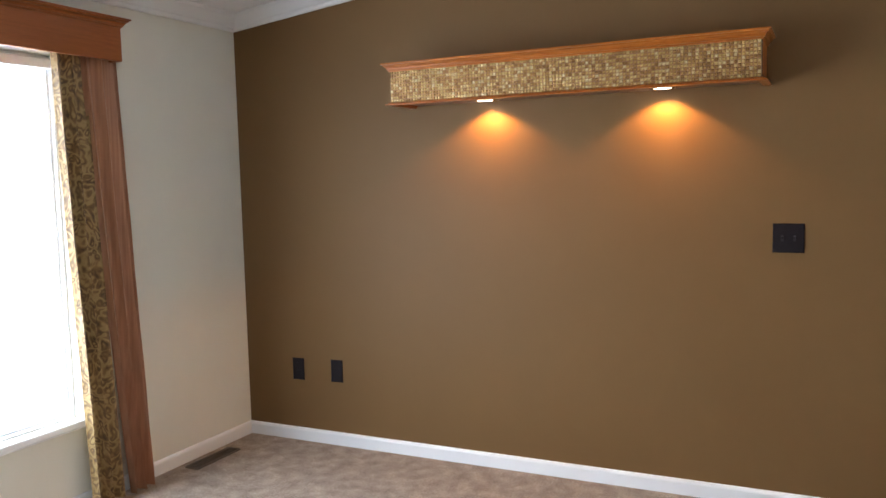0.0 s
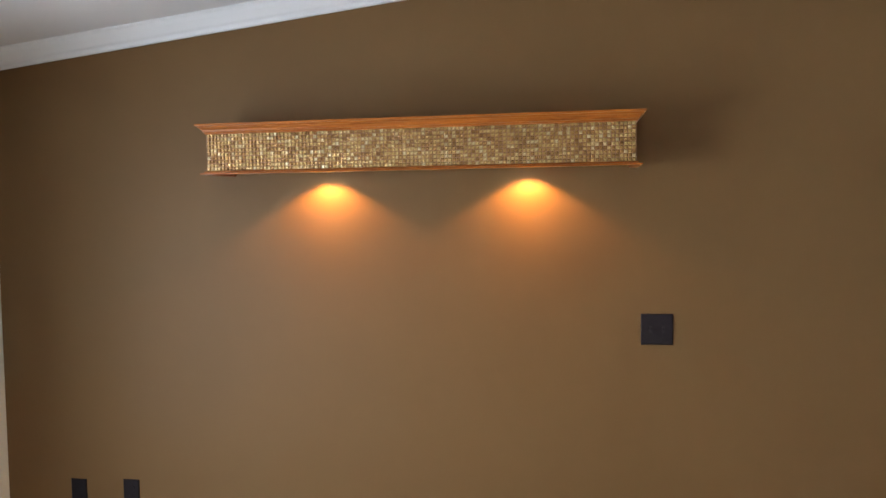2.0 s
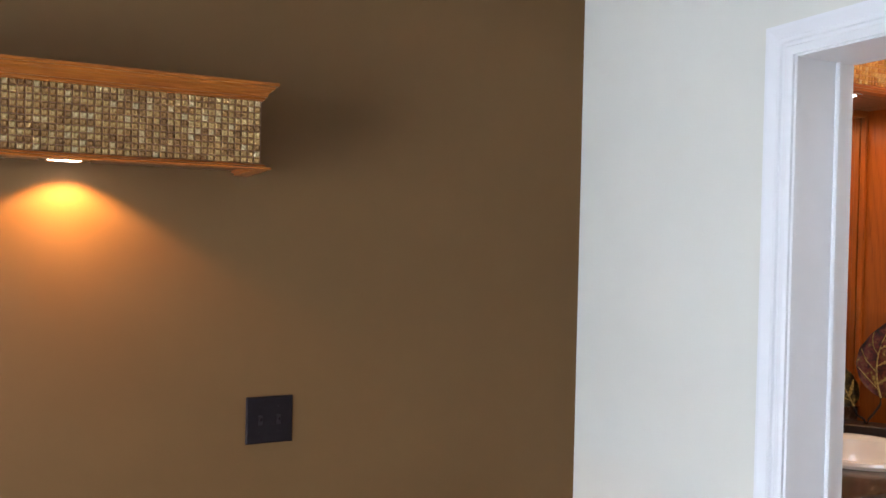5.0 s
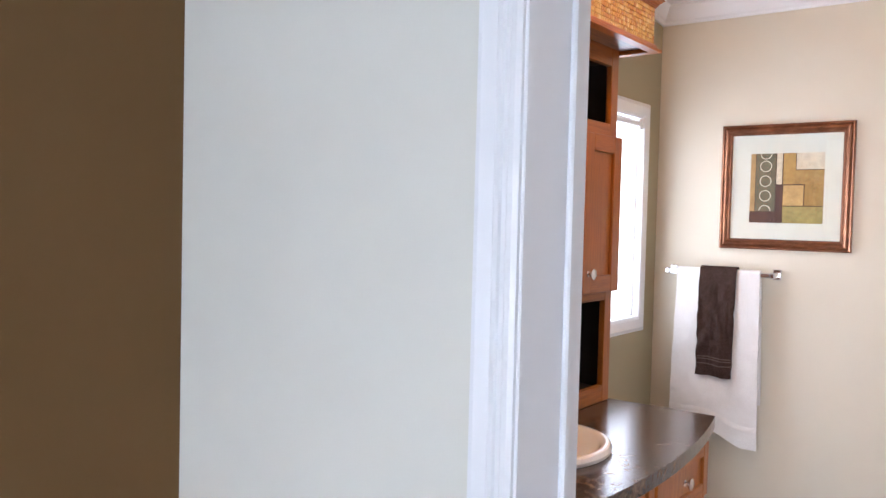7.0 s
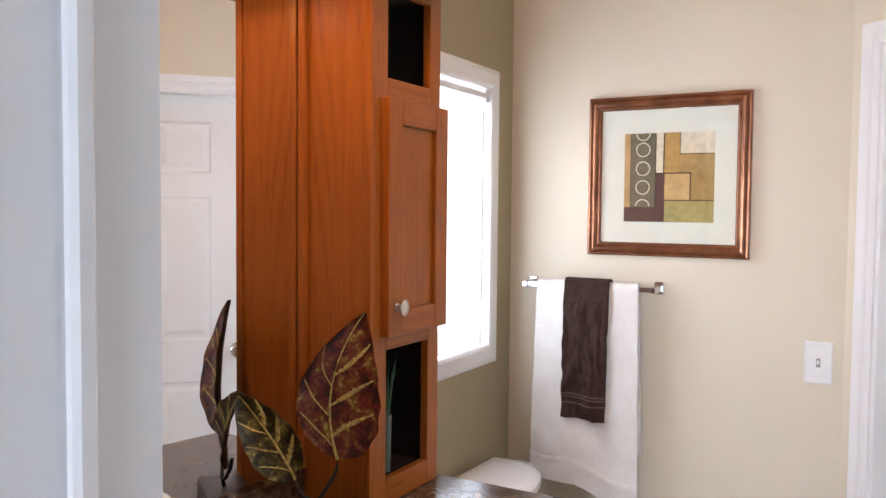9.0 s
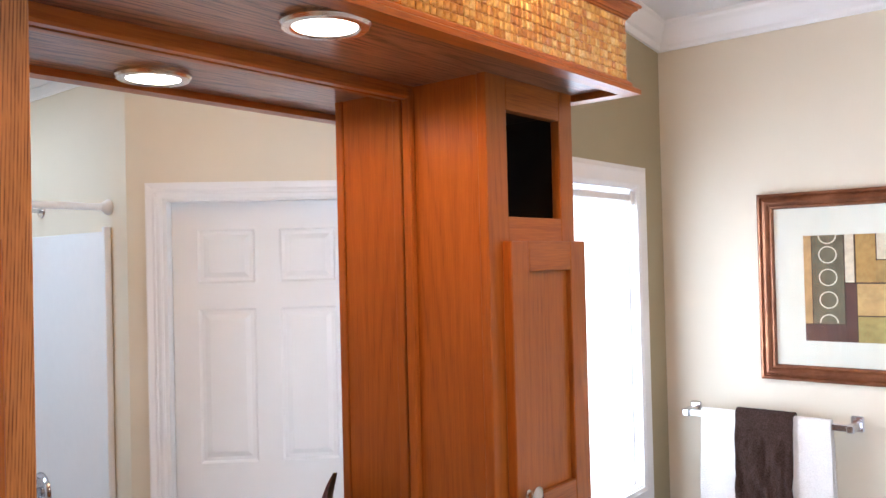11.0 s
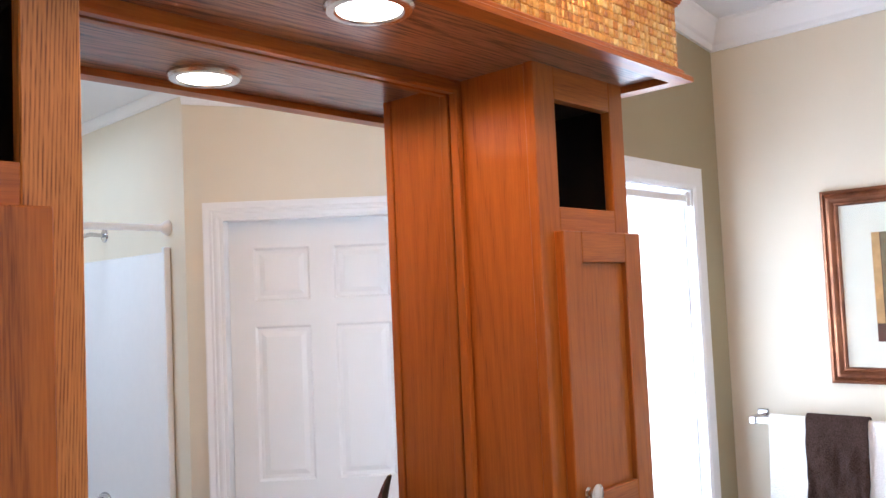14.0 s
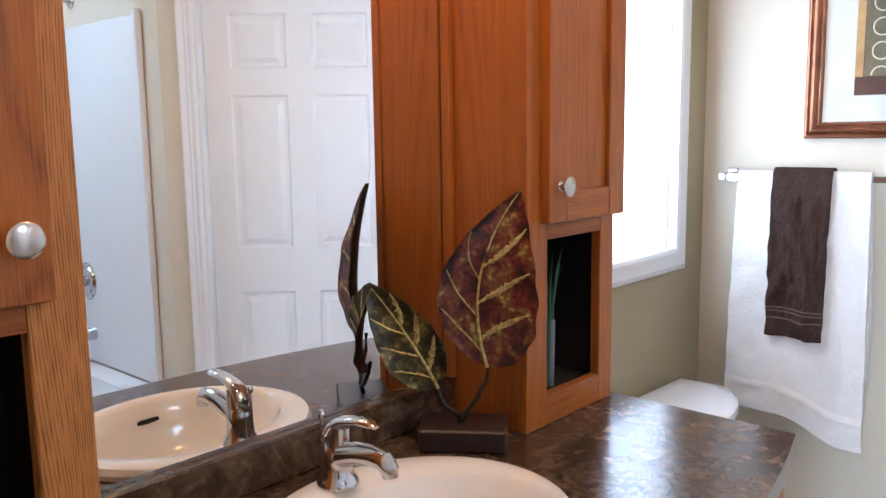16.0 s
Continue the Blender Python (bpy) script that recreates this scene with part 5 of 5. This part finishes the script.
part("tank", sweep(bmesh.new(), [rounded(5.47, -0.205, -0.02, 0.20, 0.09, 0.40), rounded(5.47, -0.222, -0.02, 0.215, 0.10, 0.60), rounded(5.47, -0.226, -0.02, 0.22, 0.105, 0.722)]), M_CHINA, toilet, "", True)
part("tank_lid", sweep(bmesh.new(), [rounded(5.47, -0.234, -0.015, 0.228, 0.112, 0.722), rounded(5.47, -0.242, -0.012, 0.235, 0.118, 0.730), rounded(5.47, -0.240, -0.013, 0.233, 0.117, 0.745), rounded(5.47, -0.228, -0.022, 0.222, 0.110, 0.756), rounded(5.47, -0.200, -0.040, 0.190, 0.095, 0.763), rounded(5.47, -0.15, -0.07, 0.12, 0.05, 0.766)]), M_CHINA, toilet, "", True)
loops = []
for a, b, cy, z in ((0.13, 0.22, -0.42, 0.0), (0.12, 0.20, -0.42, 0.08), (0.14, 0.21, -0.44, 0.22), (0.185, 0.245, -0.455, 0.36), (0.19, 0.25, -0.455, 0.385)):
    loops.append([(5.47 + a * math.cos(2 * math.pi * k / 32), cy + b * math.sin(2 * math.pi * k / 32), z) for k in range(32)])
part("bowl", sweep(bmesh.new(), loops), M_CHINA, toilet, "", True)
loops = []
for s, z in ((1.0, 0.386), (1.02, 0.396), (1.0, 0.414), (0.9, 0.420)):
    loops.append([(5.47 + 0.19 * s * math.cos(2 * math.pi * k / 32), -0.46 + 0.245 * s * math.sin(2 * math.pi * k / 32), z) for k in range(32)])
part("seat_lid", sweep(bmesh.new(), loops), M_CHINA, toilet, "", True)
part("flush_handle", tube(bmesh.new(), [(5.33, -0.205, 0.69), (5.33, -0.222, 0.69), (5.35, -0.226, 0.688), (5.40, -0.226, 0.684)], 0.006, 10), M_CHROME, toilet, "chrome flush handle", True)


# ---------------------------------------------------------------- tub and shower
TY, TZ = -1.808, 0.505
tub = thing("bathtub", (4.45, -2.25, 0), "white acrylic alcove tub with skirt", "bathtub")
X0, X1 = XB + 0.012, CORNER[0] - 0.012
part("apron", boxes((X0, X1, TY - 0.015, TY, 0.0, TZ - 0.02), bev=0.004), M_ACRYL, tub)
loops = []
for i, z in ((0.0, TZ - 0.03), (0.0, TZ - 0.006), (0.006, TZ), (0.070, TZ), (0.085, TZ - 0.012), (0.11, TZ - 0.25), (0.16, TZ - 0.36)):
    x0, x1, y0, y1 = X0 + i, X1 - i, Y_TUB + 0.014 + i, TY - i
    c = 0.004 + i * 0.9
    ring = []
    for cx, cy, a0 in ((x1 - c, y1 - c, 0), (x0 + c, y1 - c, 90), (x0 + c, y0 + c, 180), (x1 - c, y0 + c, 270)):
        for k in range(7):
            a = radians(a0 + 15 * k)
            ring.append((cx + c * math.cos(a), cy + c * math.sin(a), z))
    loops.append(ring)
bm = sweep(bmesh.new(), loops, True, False)
bm.faces.new([bm.verts.new(p) for p in loops[-1]])
part("shell", bm, M_ACRYL, tub, "", True)
sur = thing("shower_surround", (4.45, -2.4, TZ), "white acrylic shower wall surround", "shower surround")
ST = 1.845
bm = boxes((CORNER[0] - 0.012, CORNER[0] - 0.001, Y_TUB + 0.013, TY, TZ + 0.002, ST), bev=0.003)
part("end_panel", bm, M_ACRYL, sur)
part("end_panel", boxes((XB + 0.001, XB + 0.012, Y_TUB + 0.013, TY, TZ + 0.002, ST), bev=0.003), M_ACRYL, sur)
part("back_panel", boxes((XB + 0.001, CORNER[0] - 0.001, Y_TUB + 0.001, Y_TUB + 0.012, TZ + 0.002, ST), bev=0.003), M_ACRYL, sur)
part("edge_flange", boxes((CORNER[0] - 0.026, CORNER[0] - 0.001, TY, TY + 0.022, 0.0, ST + 0.016), bev=0.003), M_ACRYL, sur)
part("edge_flange", boxes((XB + 0.001, XB + 0.026, TY, TY + 0.022, 0.0, ST + 0.016), bev=0.003), M_ACRYL, sur)
rod = thing("shower_rod", (4.45, -1.800, 1.930), "white shower curtain rod without a curtain", "curtain rod")
part("rod", tube(bmesh.new(), [(XB + 0.002, -1.800, 1.930), (CORNER[0] - 0.002, -1.800, 1.930)], 0.0125, 16), M_VINYL, rod, "", True)
for x, s in ((XB + 0.001, 1), (CORNER[0] - 0.001, -1)):
    part("flange", lathe(bmesh.new(), [(0, 0), (0.028, 0), (0.028, 0.006), (0.018, 0.022), (0.0135, 0.03)], (x, -1.800, 1.930), (s, 0, 0)), M_VINYL, rod, "", True)
VX0 = CORNER[0] - 0.001
head = thing("showerhead", (VX0, -2.325, 1.93), "chrome shower head on a bent arm", "shower head")
part("escutcheon", lathe(bmesh.new(), [(0, 0), (0.028, 0), (0.026, 0.006), (0.012, 0.010)], (VX0, -2.325, 1.945), (-1, 0, 0)), M_CHROME, head, "", True)
part("arm", tube(bmesh.new(), [(VX0 - 0.005, -2.325, 1.945), (VX0 - 0.06, -2.325, 1.950), (VX0 - 0.10, -2.325, 1.935), (VX0 - 0.13, -2.325, 1.905)], 0.0085, 12), M_CHROME, head, "", True)
part("rose", lathe(bmesh.new(), [(0, 0), (0.012, 0), (0.015, 0.02), (0.028, 0.045), (0.030, 0.060), (0, 0.062)], (VX0 - 0.125, -2.325, 1.910), (-0.6, 0, -0.8)), M_CHROME, head, "", True)
VX1 = CORNER[0] - 0.0125
valve = thing("shower_valve", (VX1, -2.335, 0.842), "round chrome shower valve with lever", "valve")
part("escutcheon", lathe(bmesh.new(), [(0, 0), (0.078, 0), (0.078, 0.003), (0.071, 0.014), (0.060, 0.016), (0.052, 0.008), (0.030, 0.011)], (VX1, -2.335, 0.842), (-1, 0, 0), 36), M_CHROME, valve, "", True)
part("lever", tube(bmesh.new(), [(VX1 - 0.012, -2.335, 0.842), (VX1 - 0.050, -2.335, 0.842), (VX1 - 0.056, -2.335, 0.83), (VX1 - 0.058, -2.335, 0.785)], [0.022, 0.020, 0.012, 0.008], 16), M_CHROME, valve, "", True)
spout = thing("tub_spout", (VX1, -2.306, 0.627), "chrome tub spout on the surround", "tub spout")
part("body", tube(bmesh.new(), [(VX1, -2.306, 0.628), (VX1 - 0.06, -2.306, 0.628), (VX1 - 0.11, -2.306, 0.622), (VX1 - 0.125, -2.306, 0.601)], [0.027, 0.025, 0.022, 0.018], 18), M_CHROME, spout, "", True)


# ---------------------------------------------------------------- bathroom ceiling lamp
CL = Vector((4.60, -0.78, roof(4.60)))
clamp = thing("ceiling_lamp", CL, "flush bathroom ceiling lamp with warm glass bowl", "ceiling lamp")
part("pan", lathe(bmesh.new(), [(0.0, 0.02), (0.135, 0.02), (0.135, -0.030), (0.120, -0.038)], CL), M_NICKEL, clamp, "", True)
bowl = part("bowl", lathe(bmesh.new(), [(0.128, -0.030), (0.126, -0.050), (0.105, -0.078), (0.060, -0.094), (0.0, -0.098)], CL, open_ends=True), glow("warm_glass", (1.0, 0.60, 0.26), 11.0), clamp, "glowing frosted glass bowl", True)
bowl.visible_shadow = False

# added glow panel over the tub, out of view, for cool fill light
sl = tagged(new("skylight"), "unseen framed glow panel over the tub, added as fill light", "skylight", "", "structure")
zs = roof(4.40) - 0.012
for r in ((4.09, 4.13, -2.56, -1.94), (4.67, 4.71, -2.56, -1.94), (4.13, 4.67, -2.56, -2.52), (4.13, 4.67, -1.98, -1.94)):
    part("frame_side", boxes((r[0], r[1], r[2], r[3], zs - 0.06, zs + 0.04), bev=0.003), M_TRIM, sl)
part("diffuser", boxes((4.13, 4.67, -2.52, -1.98, zs - 0.012, zs - 0.004)), M_TUB_FILL, sl, "added glowing panel that fills the tub with light")
